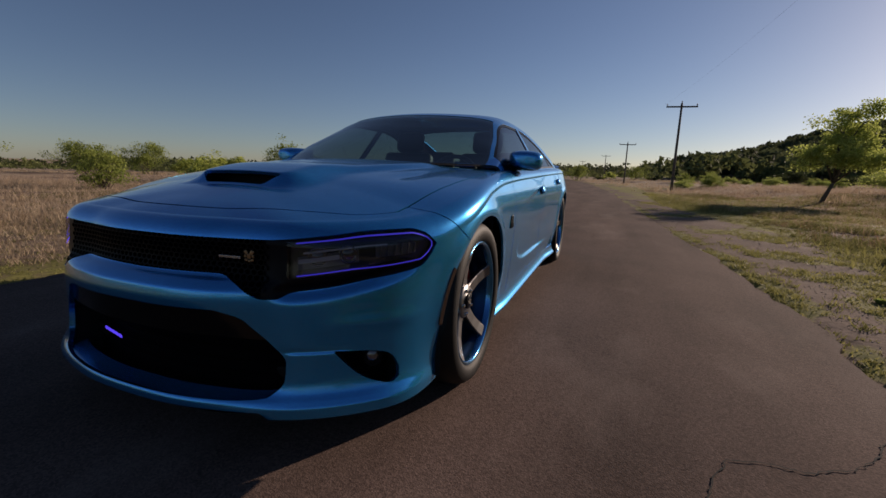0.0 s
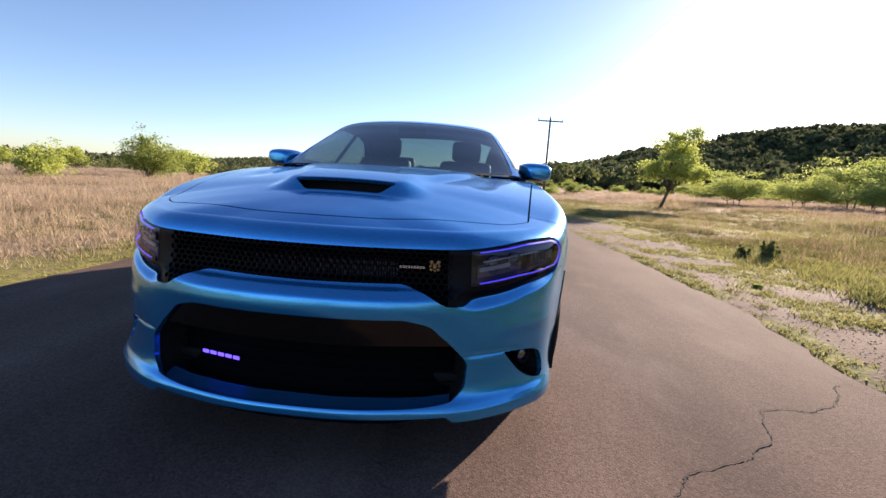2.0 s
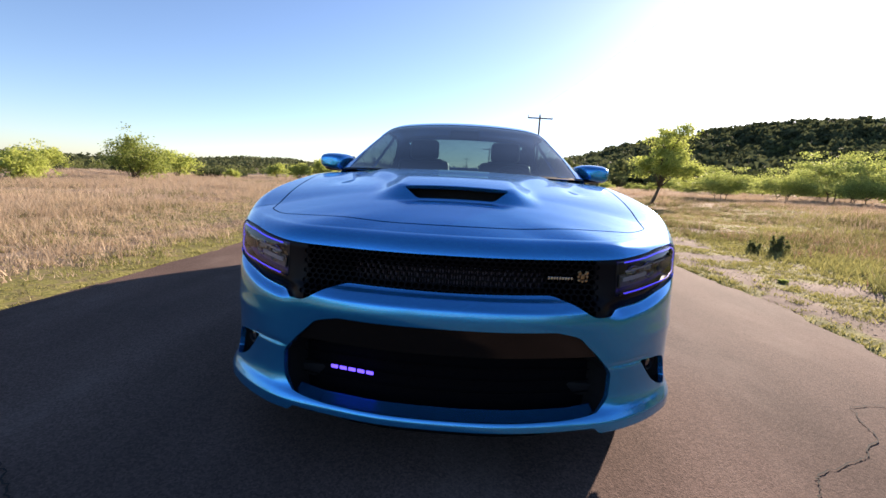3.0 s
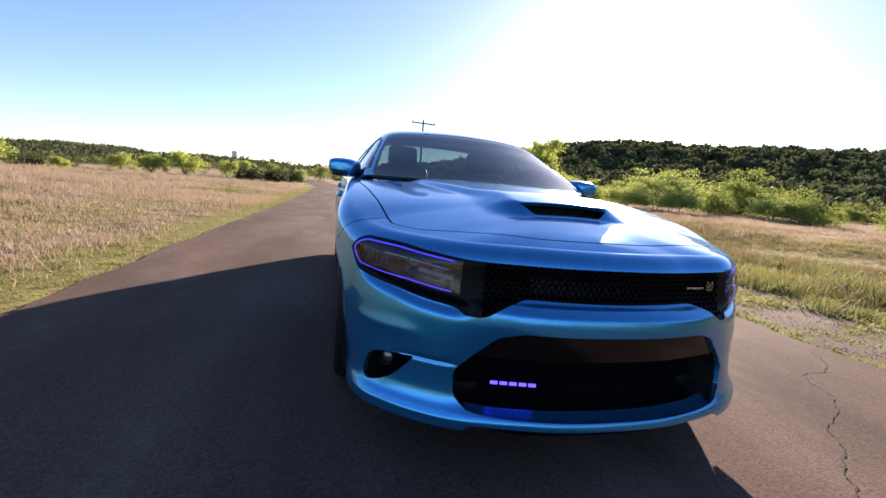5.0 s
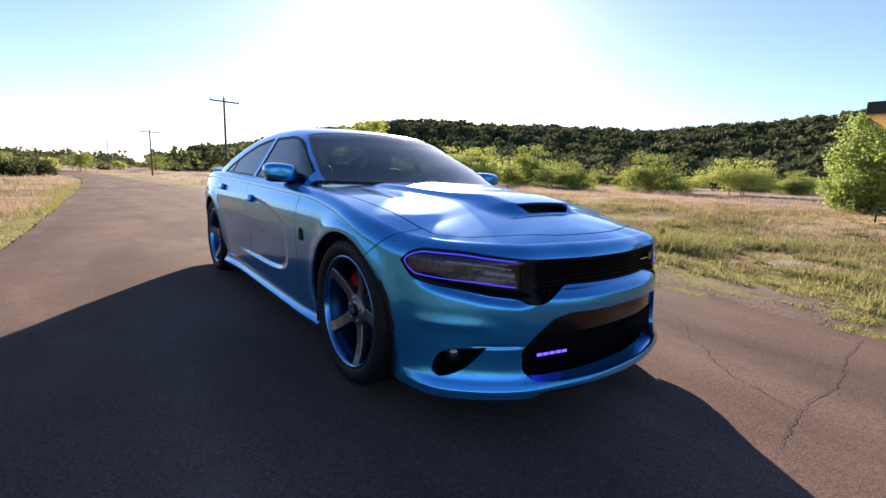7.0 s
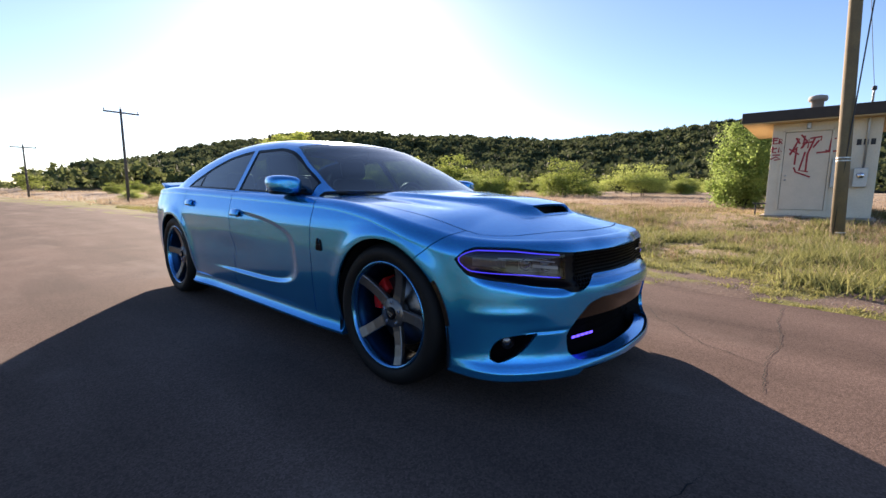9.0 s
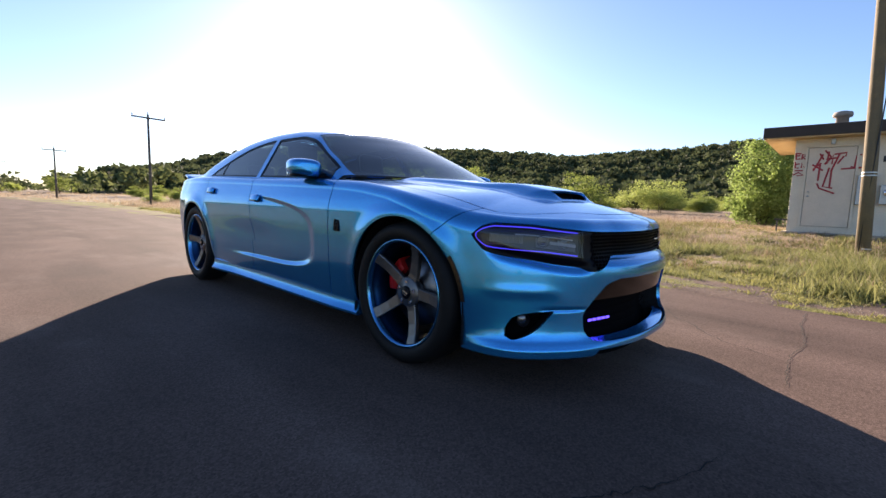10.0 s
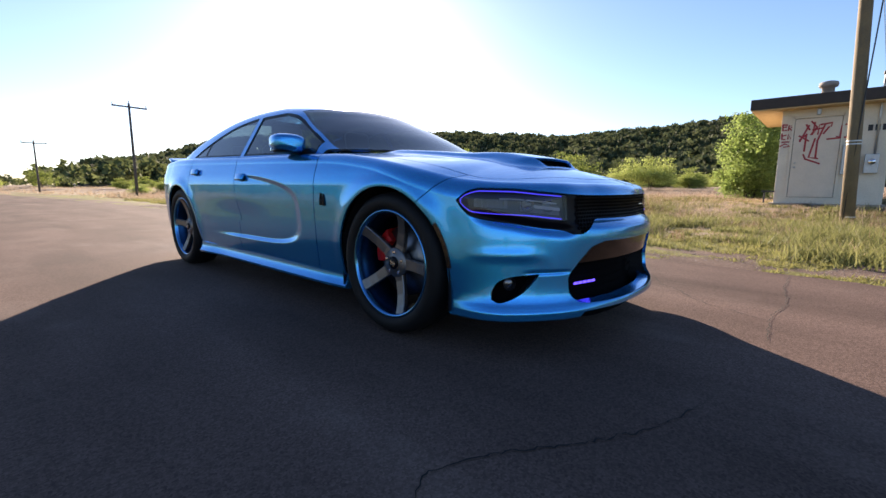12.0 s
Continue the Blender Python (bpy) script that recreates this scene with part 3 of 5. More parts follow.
for x, y, kind_, sc in ((16.5, 26.5, 0, .58), (21.0, 27.5, 0, .60), (24.5, 25.8, 0, .5), (30, 22.5, 0, .6), (9.5, 42, 1, .3), (6.9, 39, 0, .25), (31, 14.5, 1, .75), (35, 9.5, 0, .7), (28, 19, 1, .55), (10.0, 60, 1, .35), (14, 66, 1, .4)):
    place(kinds[kind_], x, y, sc, x * 1.7, FIELD)
for x, y, kind_, sc in ((-33, 25, 0, .75), (-21.2, 28.6, 0, 1.0), (-20.2, 30.5, 2, .6), (-18.7, 31.5, 0, .4), (-35.5, 23.5, 1, .8), (-38, 20, 1, .8), (-30, 35, 2, .9), (-36, 31, 2, .8),
                        (-16.0, 38, 0, .85), (-13.8, 39.5, 0, 1.05), (-11.4, 43, 0, .75), (-7.2, 43.5, 2, 1.05), (-5.9, 46.5, 2, .9), (-19.5, 41, 0, .75), (-23, 40, 2, .6), (-8.4, 52, 1, .6), (-12, 56, 0, 1.0),
                        (-6.6, 66, 0, .8), (-4, 75, 1, .8), (-28, 45, 2, .8), (-34, 44, 0, .9), (-41, 38, 2, .8), (-46, 26, 0, 1.2), (-48, 16, 1, 1.2), (-52, 8, 2, 1.3), (-22, -24, 0, 1.2), (-9, -38, 1, 1.3), (12, -34, 0, 1.2), (4, -46, 2, 1.4), (-34, -8, 1, 1.3), (24, -26, 1, 1.4),
                        (5.5, 88, 1, .9), (9, 95, 2, 1.0), (1.0, 105, 0, .9), (-1.5, 118, 2, 1.0)):
    place(bushes[kind_], x, y, sc, y * 2.3, "bushes of the field")

# woods on the hills: many crowns
def woods(name, label, az0, az1, r0, r1, count, crown, material, cards_each, seed):
    rg = np.random.default_rng(seed)
    az = np.radians(rg.uniform(az0, az1, count))
    r = np.sqrt(rg.uniform(r0 ** 2, r1 ** 2, count))
    x, y = r * np.sin(az), r * np.cos(az)
    z = ground_z(x, y)
    size = crown * (.6 + .8 * rg.random(count))
    c = np.repeat(np.stack([x, y, z + size * .55], 1), cards_each, 0)
    sz = np.repeat(size, cards_each)
    d = rg.normal(size=c.shape)
    d /= np.linalg.norm(d, axis=1, keepdims=True)
    d[:, 2] = np.abs(d[:, 2]) * 1.1 - .25
    c = c + d * (sz * (.35 + .25 * rg.random(len(sz))))[:, None]
    v, f = cards(c, sz * .12, rg, .1, .9)
    ob = part(name, fast_mesh(name, v, f), material)
    return tagged(ob, label, "woods", kind="stuff")


woods("hill_woods", "dark evergreen woods covering the hill", 7, 130, 125, 345, 4600, 6.0, WOOD_DARK, 76, 41)
woods("hill_woods", "lighter green trees among the hill woods", 4, 130, 105, 300, 1400, 4.6, WOOD_MID, 64, 42)
woods("far_woods", "dark low woods along the horizon", -180, 9, 130, 300, 1800, 2.3, WOOD_DARK, 40, 43)
woods("far_woods", "dark woods on the far ridge", -60, 2, 380, 980, 5200, 8.5, WOOD_DARK, 18, 45)
woods("far_woods", "green scrub before the far woods", -180, 10, 70, 150, 700, 1.6, WOOD_MID, 40, 44)


# grass: blades in tufts
def blades(name, label, material, x0, x1, y0, y1, count, height, width, seed, keep, tuft=9, lean=.45):
    rg = np.random.default_rng(seed)
    n = count // tuft
    cx_ = rg.uniform(x0, x1, n * 4)
    cy_ = rg.uniform(y0, y1, n * 4)
    ok = keep(cx_, cy_) > rg.random(n * 4)
    cx_, cy_ = cx_[ok][:n], cy_[ok][:n]
    m = len(cx_)
    hs = height * (.45 + .9 * rg.random(m)) * (.55 + .85 * smooth(-.35, .4, fbm(cx_ + 5, cy_ - 9, .45)))
    spread_ = np.repeat(.025 + .35 * hs, tuft)
    bx_ = np.repeat(cx_, tuft) + rg.normal(size=m * tuft) * spread_
    by_ = np.repeat(cy_, tuft) + rg.normal(size=m * tuft) * spread_
    h = np.repeat(hs, tuft) * (.5 + .6 * rg.random(m * tuft))
    t = rg.random(m * tuft) * 6.283
    ln = h * lean * (.2 + rg.random(m * tuft))
    z = ground_z(bx_, by_) - .006
    w = width * (.6 + .8 * rg.random(m * tuft))
    t2 = t + rg.normal(0, .8, m * tuft)
    px, py = -np.sin(t2) * w, np.cos(t2) * w
    b = np.stack([bx_, by_, z], 1)
    v = np.stack([b + np.stack([px, py, 0 * w], 1), b - np.stack([px, py, 0 * w], 1), b + np.stack([np.cos(t) * ln, np.sin(t) * ln, h], 1)], 1)
    me = fast_mesh(name, v.reshape(-1, 3), np.arange(m * tuft * 3).reshape(-1, 3))
    ob = part(name, me, material)
    return tagged(ob, label, "grass", kind="stuff")


DRY = leafy("dry_grass_blade", (.29, .215, .14), (.47, .37, .26), .4)
PINK = leafy("pinkish_seed_grass", (.285, .21, .155), (.45, .355, .265), .4)
GREEN = leafy("green_grass_blade", (.165, .165, .055), (.34, .315, .115), .46)

blades("dry_grass", "dry straw-coloured grass beside the road", DRY, -8, -2.7, -9, 16, 140000, .13, .0042, 51, keep_dry, 10, .9)
blades("dry_grass", "dry straw-coloured grass on the field", DRY, -22, -2.7, 0, 36, 110000, .18, .007, 50, keep_dry, 9, .7)
blades("dry_grass", "dry straw-coloured grass on the field", DRY, 3.6, 22, -12, 34, 130000, .125, .0050, 52, keep_dry, 10, 1.0)


def keep_clump(x, y):
    return smooth(1.5, 2.6, away_from_road(x, y)) * smooth(-.15, .12, fbm(x + 60, y - 20, .7))


def keep_tuft(x, y):
    return smooth(1.3, 2.2, away_from_road(x, y)) * (1 - smooth(1, 4, y)) * (1 - .8 * smooth(8.5, 12, x)) * smooth(.02, .22, fbm(x + 25, y + 31, 1.5))


TUFT = leafy("olive_grass_blade", (.10, .115, .040), (.30, .29, .11), .45)
OLIVE = leafy("olive_weed_blade", (.085, .095, .030), (.22, .20, .08), .42)
RUST = leafy("rusty_seed_head", (.17, .10, .065), (.30, .20, .14), .4)
blades("weed_clumps", "dark olive weeds standing in clumps on the field", OLIVE, 3.2, 18, -9, 26, 170000, .115, .0060, 60, keep_clump, 22, 1.1)
blades("weed_clumps", "dark olive weeds among the dry grass", OLIVE, -18, -3.2, -6, 32, 60000, .11, .006, 62, keep_clump, 18, 1.1)
blades("seed_heads", "rusty brown seed heads scattered over the field", RUST, 4.6, 24, -10, 34, 30000, .20, .005, 61, keep_clump, 9, .7)
blades("dry_grass", "distant dry grass", DRY, -70, 60, 20, 95, 70000, .26, .018, 53, keep_dry)
blades("seed_grass", "pinkish dry seed grass", PINK, -30, -4.5, -6, 44, 90000, .26, .006, 54, keep_pink, 9, .8)
blades("seed_grass", "pinkish dry seed grass", PINK, 6, 40, -10, 45, 120000, .21, .006, 55, keep_pink, 9, .7)
blades("green_grass", "short yellow-green grass along the road edge", GREEN, -7, -2.4, -9, 30, 130000, .050, .0055, 56, keep_green, 12, 1.0)
blades("green_grass", "lush mixed green grass beyond the verge", GREEN, 3.2, 17, -9, 26, 210000, .085, .0058, 57, keep_green, 12, 1.1)
blades("weed_clumps", "tall olive-green grass tufts beyond the verge", TUFT, 3.3, 12.5, -8, 4, 60000, .19, .0075, 63, keep_tuft, 24, .95)
blades("green_grass", "low green grass and weeds in patches on the stony verge", GREEN, 2.3, 9, -7, 17, 230000, .034, .0060, 58, keep_verge, 18, 1.3)


# small dark weeds standing in the verge
for x, y, h, sd in ((5.20, 5.10, .46, 61), (4.86, 5.15, .34, 62), (3.60, 2.70, .13, 65), (6.9, 3.9, .30, 63), (7.6, 2.4, .32, 64)):
    tree("bush", "small green weed bush on the stony verge", (x, y, gz1(x, y)), h * 1.15, h * .32, sd, .016, LEAF_WEED if h > .2 else LEAF_FIELD, 3200, .08, 0, 6, "bush")["group"] = "weeds on the verge"

# loose stones of the verge
STONE = mat("pale_limestone_gravel", (.36, .29, .24), .9, vary=.4, scale=30, fine=120)


def gravel(count, seed):
    rg = np.random.default_rng(seed)
    y = rg.uniform(-6, 18, count)
    x = road_right(y) + (rg.uniform(.05, 1.0, count) + rg.uniform(0, 1.0, count)) * spline([-9, -1, .5, 2.5, 5, 9, 20], [.52, .55, .58, .85, 1.0, .85, .5], y)
    r = .003 + .007 * rg.random(count) ** 3
    z = ground_z(x, y)
    base = np.array([(1, 0, 0), (0, 1, 0), (-1, 0, 0), (0, -1, 0), (0, 0, .5), (0, 0, -.5)], float)
    fc = np.array([(0, 1, 4), (1, 2, 4), (2, 3, 4), (3, 0, 4), (1, 0, 5), (2, 1, 5), (3, 2, 5), (0, 3, 5)])
    a = rg.random(count) * 6.28
    v = base[None] * (.6 + .8 * rg.random((count, 6, 1))) * r[:, None, None]
    c, s_ = np.cos(a)[:, None], np.sin(a)[:, None]
    v = np.stack([v[..., 0] * c - v[..., 1] * s_, v[..., 0] * s_ + v[..., 1] * c, v[..., 2]], 2)
    v += np.stack([x, y, z + r * .2], 1)[:, None]
    f = fc[None] + np.arange(count)[:, None, None] * 6
    return fast_mesh("gravel", v.reshape(-1, 3), f.reshape(-1, 3))


tagged(part("gravel", gravel(16000, 71), STONE), "pale loose gravel along the road edge", "gravel", kind="stuff")

# ---- the car: one lower sheet (nose, sides, tail, bonnet) and one upper sheet (cabin) ----
OUT_X = [0, .20, .40, .58, .72, .83, .90, .932, .943, .940, .937, .94, .955, .965, .95, .90, .80, .55, .25, 0]
OUT_Y = [-.895, -.885, -.84, -.765, -.665, -.54, -.385, -.22, -.02, .4, 1.2, 2.0, 2.6, 3.05, 3.4, 3.75, 3.95, 4.06, 4.09, 4.1]
_c = np.concatenate([[0], np.cumsum(np.hypot(np.diff(OUT_X), np.diff(OUT_Y)))])
_t = np.linspace(0, _c[-1], 3000)


def _cat(t, c, v, flat_ends=False):
    """Catmull-Rom through unevenly spaced values."""
    v = np.asarray(v, float)
    m = np.gradient(v, c)
    if flat_ends:
        m[0] = m[-1] = 0
    i = np.clip(np.searchsorted(c, t) - 1, 0, len(c) - 2)
    h = c[i + 1] - c[i]
    q = (t - c[i]) / h
    return ((1 + 2 * q) * (1 - q) ** 2 * v[i] + q * (1 - q) ** 2 * h * m[i] + q * q * (3 - 2 * q) * v[i + 1] + q * q * (q - 1) * h * m[i + 1])


_ox, _oy = _cat(_t, _c, OUT_X), _cat(_t, _c, OUT_Y, True)
_s = np.concatenate([[0], np.cumsum(np.hypot(np.diff(_ox), np.diff(_oy)))])
S_END = _s[-1]

AXLE_F, AXLE_R, HUB_Z, ARCH = 0.045, 3.085, 0.375, 0.402
N_ARC, N_TOP, N_SIDE = 36, 54, 130


def shoulder_z(y, s):
    z = spline([-.9, -.6, -.4, -.2, 0, .25, .5, .8, 1.7, 2.7, 3.2, 3.6, 3.9, 4.1],
               [.795, .80, .815, .855, .895, .935, .962, .975, .998, 1.022, 1.03, 1.02, 1.0, .985], y)
    return z


def centre_z(y):
    return spline([-1.0, -.8, -.66, -.6, -.5, -.42, -.3, -.2, 0, .3, .55, 1.0, 3.2, 3.5, 3.8, 4.1], [.715, .788, .832, .848, .874, .892, .916, .934, .960, .990, 1.003, 1.0, 1.04, 1.06, 1.05, 1.0], y)


def side_offset(y, z):
    d = spline([.15, .25, .34, .45, .58, .70, .78, .84, .90, .96, 1.05], [-.055, -.045, -.032, -.018, -.008, 0, 0, -.008, -.025, -.045, -.08], z)
    # hollowed flank behind the front wheel, with a crisp leading edge
    zc, hz = .575 + .045 * (y - .8), .205 + .05 * (y - .8)
    e = 1 - (np.maximum(1.75 - y, 0) / .88) ** 4 - ((z - zc) / np.maximum(hz, .1)) ** 4
    up_ = smooth(zc - .08, zc + .08, z)
    fade = (1 - smooth(1.25, 1.95, y)) * up_ + (1 - smooth(1.6, 2.5, y)) * (1 - up_)
    d = d - .021 * smooth(0, .40, e) * fade
    for ay in (AXLE_F, AXLE_R):
        r = np.hypot(y - ay, np.maximum(z - HUB_Z, 0))
        d = d + .016 * np.exp(-((r - ARCH - .01) / .055) ** 2) * smooth(.2, .45, z)
    return d


def nose_offset(s, z):
    mid = spline([.19, .208, .222, .236, .25, .275, .34, .42, .49, .54, .58, .603, .622, .68, .733, .745, .765, .80],
                 [.026, .032, .031, .026, .008, -.014, -.023, -.012, 0, .005, 0, -.022, -.055, -.07, -.064, -.044, -.036, -.036], z)
    corner = spline([.17, .19, .215, .235, .26, .30, .36, .45, .54, .62, .70, .75, .80],
                    [.028, .040, .040, .032, .018, .008, .003, .0, -.004, -.012, -.021, -.024, -.027], z)
    w = smooth(.30, .62, s)
    d = mid * (1 - w) + corner * w
    zr = .43 + .045 * smooth(.5, .75, s)                    # blade above the fog lamp, fading round the corner
    d = d + .004 * np.exp(-((z - zr) / .026) ** 2) * smooth(.62, .82, s) * (1 - smooth(.96, 1.08, s))
    zv = spline([.5, .58, .70, .825, .95, 1.03, 1.10], [.585, .582, .592, .614, .636, .655, .70], s)
    d = d - .020 * np.exp(-((z - zv) / .019) ** 2) * smooth(.50, .60, s) * (1 - smooth(.94, 1.05, s))
    d = d - .004 * np.exp(-((z - .394) / .008) ** 2) * smooth(.52, .60, s) * (1 - smooth(.72, .80, s))
    return d


def tail_offset(z):
    return spline([.2, .3, .45, .6, .75, .85, .95, 1.05], [-.06, -.02, 0, 0, -.03, -.02, -.03, -.05], z)


def body_sheet():
    s = np.concatenate([np.linspace(0, 1.35, 320), np.linspace(1.35, S_END - 1.2, 210)[1:], np.linspace(S_END - 1.2, S_END, 80)[1:]])
    bx, by = np.interp(s, _s, _ox), np.interp(s, _s, _oy)
    tx, ty = np.gradient(bx, s), np.gradient(by, s)
    ln = np.hypot(tx, ty)
    nx, ny = ty / ln, -tx / ln
    nx = nx * smooth(0, .10, s) * (1 - smooth(S_END - .1, S_END, s))
    ny = np.sign(ny) * np.sqrt(1 - nx ** 2)
    zlo = .208 - .022 * smooth(.485, .52, s) + .02 * smooth(S_END - 1.4, S_END - 1.0, s)
    zsh = shoulder_z(by, s)
    R = .075 + .02 * smooth(.5, .8, s) - .035 * smooth(1.1, 1.7, s)
    wn_, wt = 1 - smooth(.85, 1.30, s), smooth(S_END - 1.2, S_END - .7, s)

    def off(zz):
        s2 = s[:, None] + 0 * zz
        d = side_offset(by[:, None] + 0 * zz, zz)
        d = d * (1 - wn_)[:, None] + nose_offset(s2, zz) * wn_[:, None]
        return d * (1 - wt)[:, None] + tail_offset(zz) * wt[:, None]

    t = np.linspace(0, 1, N_SIDE)
    z1 = zlo[:, None] + (zsh - R - zlo)[:, None] * t[None]
    d1 = off(z1)
    a = np.linspace(0, math.pi / 2 * .9, N_ARC + 1)[1:]
    z2 = (zsh - R)[:, None] + R[:, None] * np.sin(a)[None]
    d2 = d1[:, -1:] - R[:, None] * (1 - np.cos(a))[None]
    z, d = np.concatenate([z1, z2], 1), np.concatenate([d1, d2], 1)
    x, y = bx[:, None] + nx[:, None] * d, by[:, None] + ny[:, None] * d
    x[0], x[-1] = 0, 0
    ex, ey, ez = x[:, -1:], y[:, -1:], z[:, -1:]
    y_join = float(np.interp(1.35, s, by))
    ys = np.where(s < 1.35, -.66 + (y_join + .66) * (s / 1.35) ** 1.15, np.where(by > 3.4, 3.4 + (by - 3.4) * .5, by))[:, None]
    q = np.linspace(0, 1, N_TOP + 1)[1:][None]
    xt, yt = ex * (1 - q), ey + (ys - ey) * q
    zt = centre_z(yt) + (ez - centre_z(ey)) * (1 - q) ** 2
    # raised middle of the bonnet, and the scoop standing on it
    half_w = .24 + .27 * smooth(-.35, .5, yt)
    dome = .020 * (1 - smooth(-.045, .045, np.abs(xt) - half_w)) * smooth(-.42, .0, yt) * (1 - smooth(.42, .62, yt))
    scoop = .045 * (1 - smooth(.215, .36, np.abs(xt))) * smooth(-.455, -.385 + .9 * np.clip(np.abs(xt) - .20, 0, .3), yt) * (1 - smooth(-.36, .12, yt))
    crease = .010 * np.exp(-((np.abs(xt) - .56 - .10 * (yt + .1)) / .05) ** 2) * smooth(-.15, .1, yt) * (1 - smooth(.4, .6, yt))
    zt = zt + dome + scoop - crease
    P = np.stack([np.concatenate([x, xt], 1), np.concatenate([y, yt], 1), np.concatenate([z, zt], 1)], 2)
    Q = np.concatenate([np.zeros_like(x) - 1, q + 0 * xt], 1)
    return P, s[:, None] + 0 * Q, Q


def normals(P):
    n = np.cross(np.gradient(P, axis=0), np.gradient(P, axis=1))
    n[:, -1] = n[:, -2]
    ln = np.linalg.norm(n, axis=2, keepdims=True)
    return n / np.maximum(ln, 1e-9)


def clip(P, F):
    """The part of a grid where F > 0, cut along the smooth line F = 0."""
    inside = F > 0
    verts, faces, ids = [], [], {}

    def vert(key, p):
        if key not in ids:
            ids[key] = len(verts)
            verts.append(tuple(p))
        return ids[key]

    n_in = inside[:-1, :-1].astype(int) + inside[1:, :-1] + inside[1:, 1:] + inside[:-1, 1:]
    for i, j in zip(*np.nonzero(n_in)):
        c = ((i, j), (i + 1, j), (i + 1, j + 1), (i, j + 1))
        poly = []
        for k in range(4):
            a, b = c[k], c[(k + 1) % 4]
            fa, fb = F[a], F[b]
            if fa > 0:
                poly.append(vert(a, P[a]))
            if (fa > 0) != (fb > 0):
                lo, hi = min(a, b), max(a, b)
                t = F[lo] / (F[lo] - F[hi])
                poly.append(vert((lo, hi), P[lo] + (P[hi] - P[lo]) * t))
        poly = [p for k, p in enumerate(poly) if p != poly[k - 1]]
        if len(poly) > 2:
            faces.append(poly)
    return verts, faces


def flip(vf):
    return [(-x, y, z) for x, y, z in vf[0]], [f[::-1] for f in vf[1]]


def both(vf):
    a, b = vf, flip(vf)
    n = len(a[0])
    return a[0] + b[0], a[1] + [[i + n for i in f] for f in b[1]]


def panel(name, vf, material, parent, thick=0.012, label="", weld=True):
    me = raw_mesh(name, *vf)
    if weld:
        b = bmesh.new()
        b.from_mesh(me)
        bmesh.ops.remove_doubles(b, verts=[v_ for v_ in b.verts if abs(v_.co.x) < 1e-6], dist=1e-6)
        b.to_mesh(me)
        b.free()
    if thick:                                              # turned-in edge all round
        b = bmesh.new()
        b.from_mesh(me)
        b.normal_update()
        rim, ins = {}, {}
        for e in [e for e in b.edges if len(e.link_faces) == 1]:
            for v_ in e.verts:
                if v_ not in rim:
                    rim[v_] = b.verts.new(v_.co)
                    ins[v_] = b.verts.new(v_.co - v_.normal * thick)
            lp = e.link_loops[0]
            a_, c_ = lp.vert, lp.link_loop_next.vert
            b.faces.new((rim[c_], rim[a_], ins[a_], ins[c_]))
        b.to_mesh(me)
        b.free()
    set_smooth(me)
    return part(name, me, material, parent, label)


car = thing("car", "bright blue metallic four-door sedan with black grille, parked on the road", "car")

P, S, Q = body_sheet()
N = normals(P)
X, Y, Z = P[..., 0], P[..., 1], P[..., 2]
TOP = Q > 0
GAP = 0.0036


def lower(*fs):
    return np.minimum.reduce([np.broadcast_to(f, X.shape) for f in fs])


# openings in the nose
BAND_U = spline([0, .3, .5, .7, .85, .99, 1.05, 1.10], [.738, .738, .742, .757, .770, .772, .757, .716], S)
# dips under the lamps, so black takes in part of the shaded painted hollow
BAND_L = spline([0, .33, .40, .50, .535, .58, .70, .825, .95, 1.03, 1.07, 1.10], [.622, .625, .607, .562, .562, .578, .592, .611, .626, .644, .675, .714], S)
LAMP_L = spline([.5, .58, .70, .825, .95, 1.03, 1.07, 1.10], [.60, .606, .620, .634, .638, .648, .676, .714], S)
f_band = lower(BAND_U - Z, Z - BAND_L, 1.2 - S)
f_intake = lower(spline([.225, .25, .30, .36, .42, .47, .50, .526], [.42, .51, .56, .565, .52, .465, .43, .34], Z) - S, Z - spline([0, .36, .46, .53, .57], [.236, .238, .243, .255, .285], S), .524 - Z)
f_fog = lower(S - .712, .928 - S, spline([.712, .80, .87, .905, .928], [.390, .384, .371, .350, .31], S) - Z, Z - spline([.712, .745, .79, .84, .895, .928], [.386, .348, .305, .277, .262, .276], S))
f_arch = lower(np.where(X > .55, np.hypot(Y - AXLE_F, np.maximum(Z - HUB_Z, 0)) - ARCH, 1), np.where(X > .55, np.hypot(Y - AXLE_R, np.maximum(Z - HUB_Z, 0)) - ARCH, 1))
# seams
f_bonnet = lower(Y - (-.705 + .40 * X ** 2) - 2.6 * np.maximum(X - .62, 0) ** 1.8, np.minimum(.757 + .11 * (Y + .3), .84) - X, np.where(TOP | (Z > .80), 1, -1), .56 + .60 * X ** 2 - Y)
f_seam = (-.22 - 1.2 * (Z - .72)) - Y                      # ahead of it: nose; behind it: front wing
f_mouth = lower(Y + .440, -.393 - Y, .150 + (Y + .44) * 1.45 - X, np.where(TOP, 1, -1))
f_cabin = lower(Y - .50 - .60 * X ** 2, spline([.4, .6, .8, 1.1, 1.6], [.68, .74, .79, .835, .845], Y) - X, 3.42 - Y, np.where(TOP, 1, -1))   # hole under the cabin
DOOR_1, DOOR_2 = .70 - .05 * (Z - .7), 1.86 + .12 * (Z - .9) * (Z > .5)
rear_cut = 2.80 - .0 * Z
f_door_rear = lower(rear_cut - Y, np.hypot(Y - AXLE_R, np.maximum(Z - HUB_Z, 0)) - ARCH - .035)
f_floor = Z - .255                                         # above the side skirt
f_lid = lower(Y - 3.45, .74 - X, np.where(TOP, 1, -1))
f_tail = lower(Y - 3.62 - .2 * (Z - .4), .80 - Z)
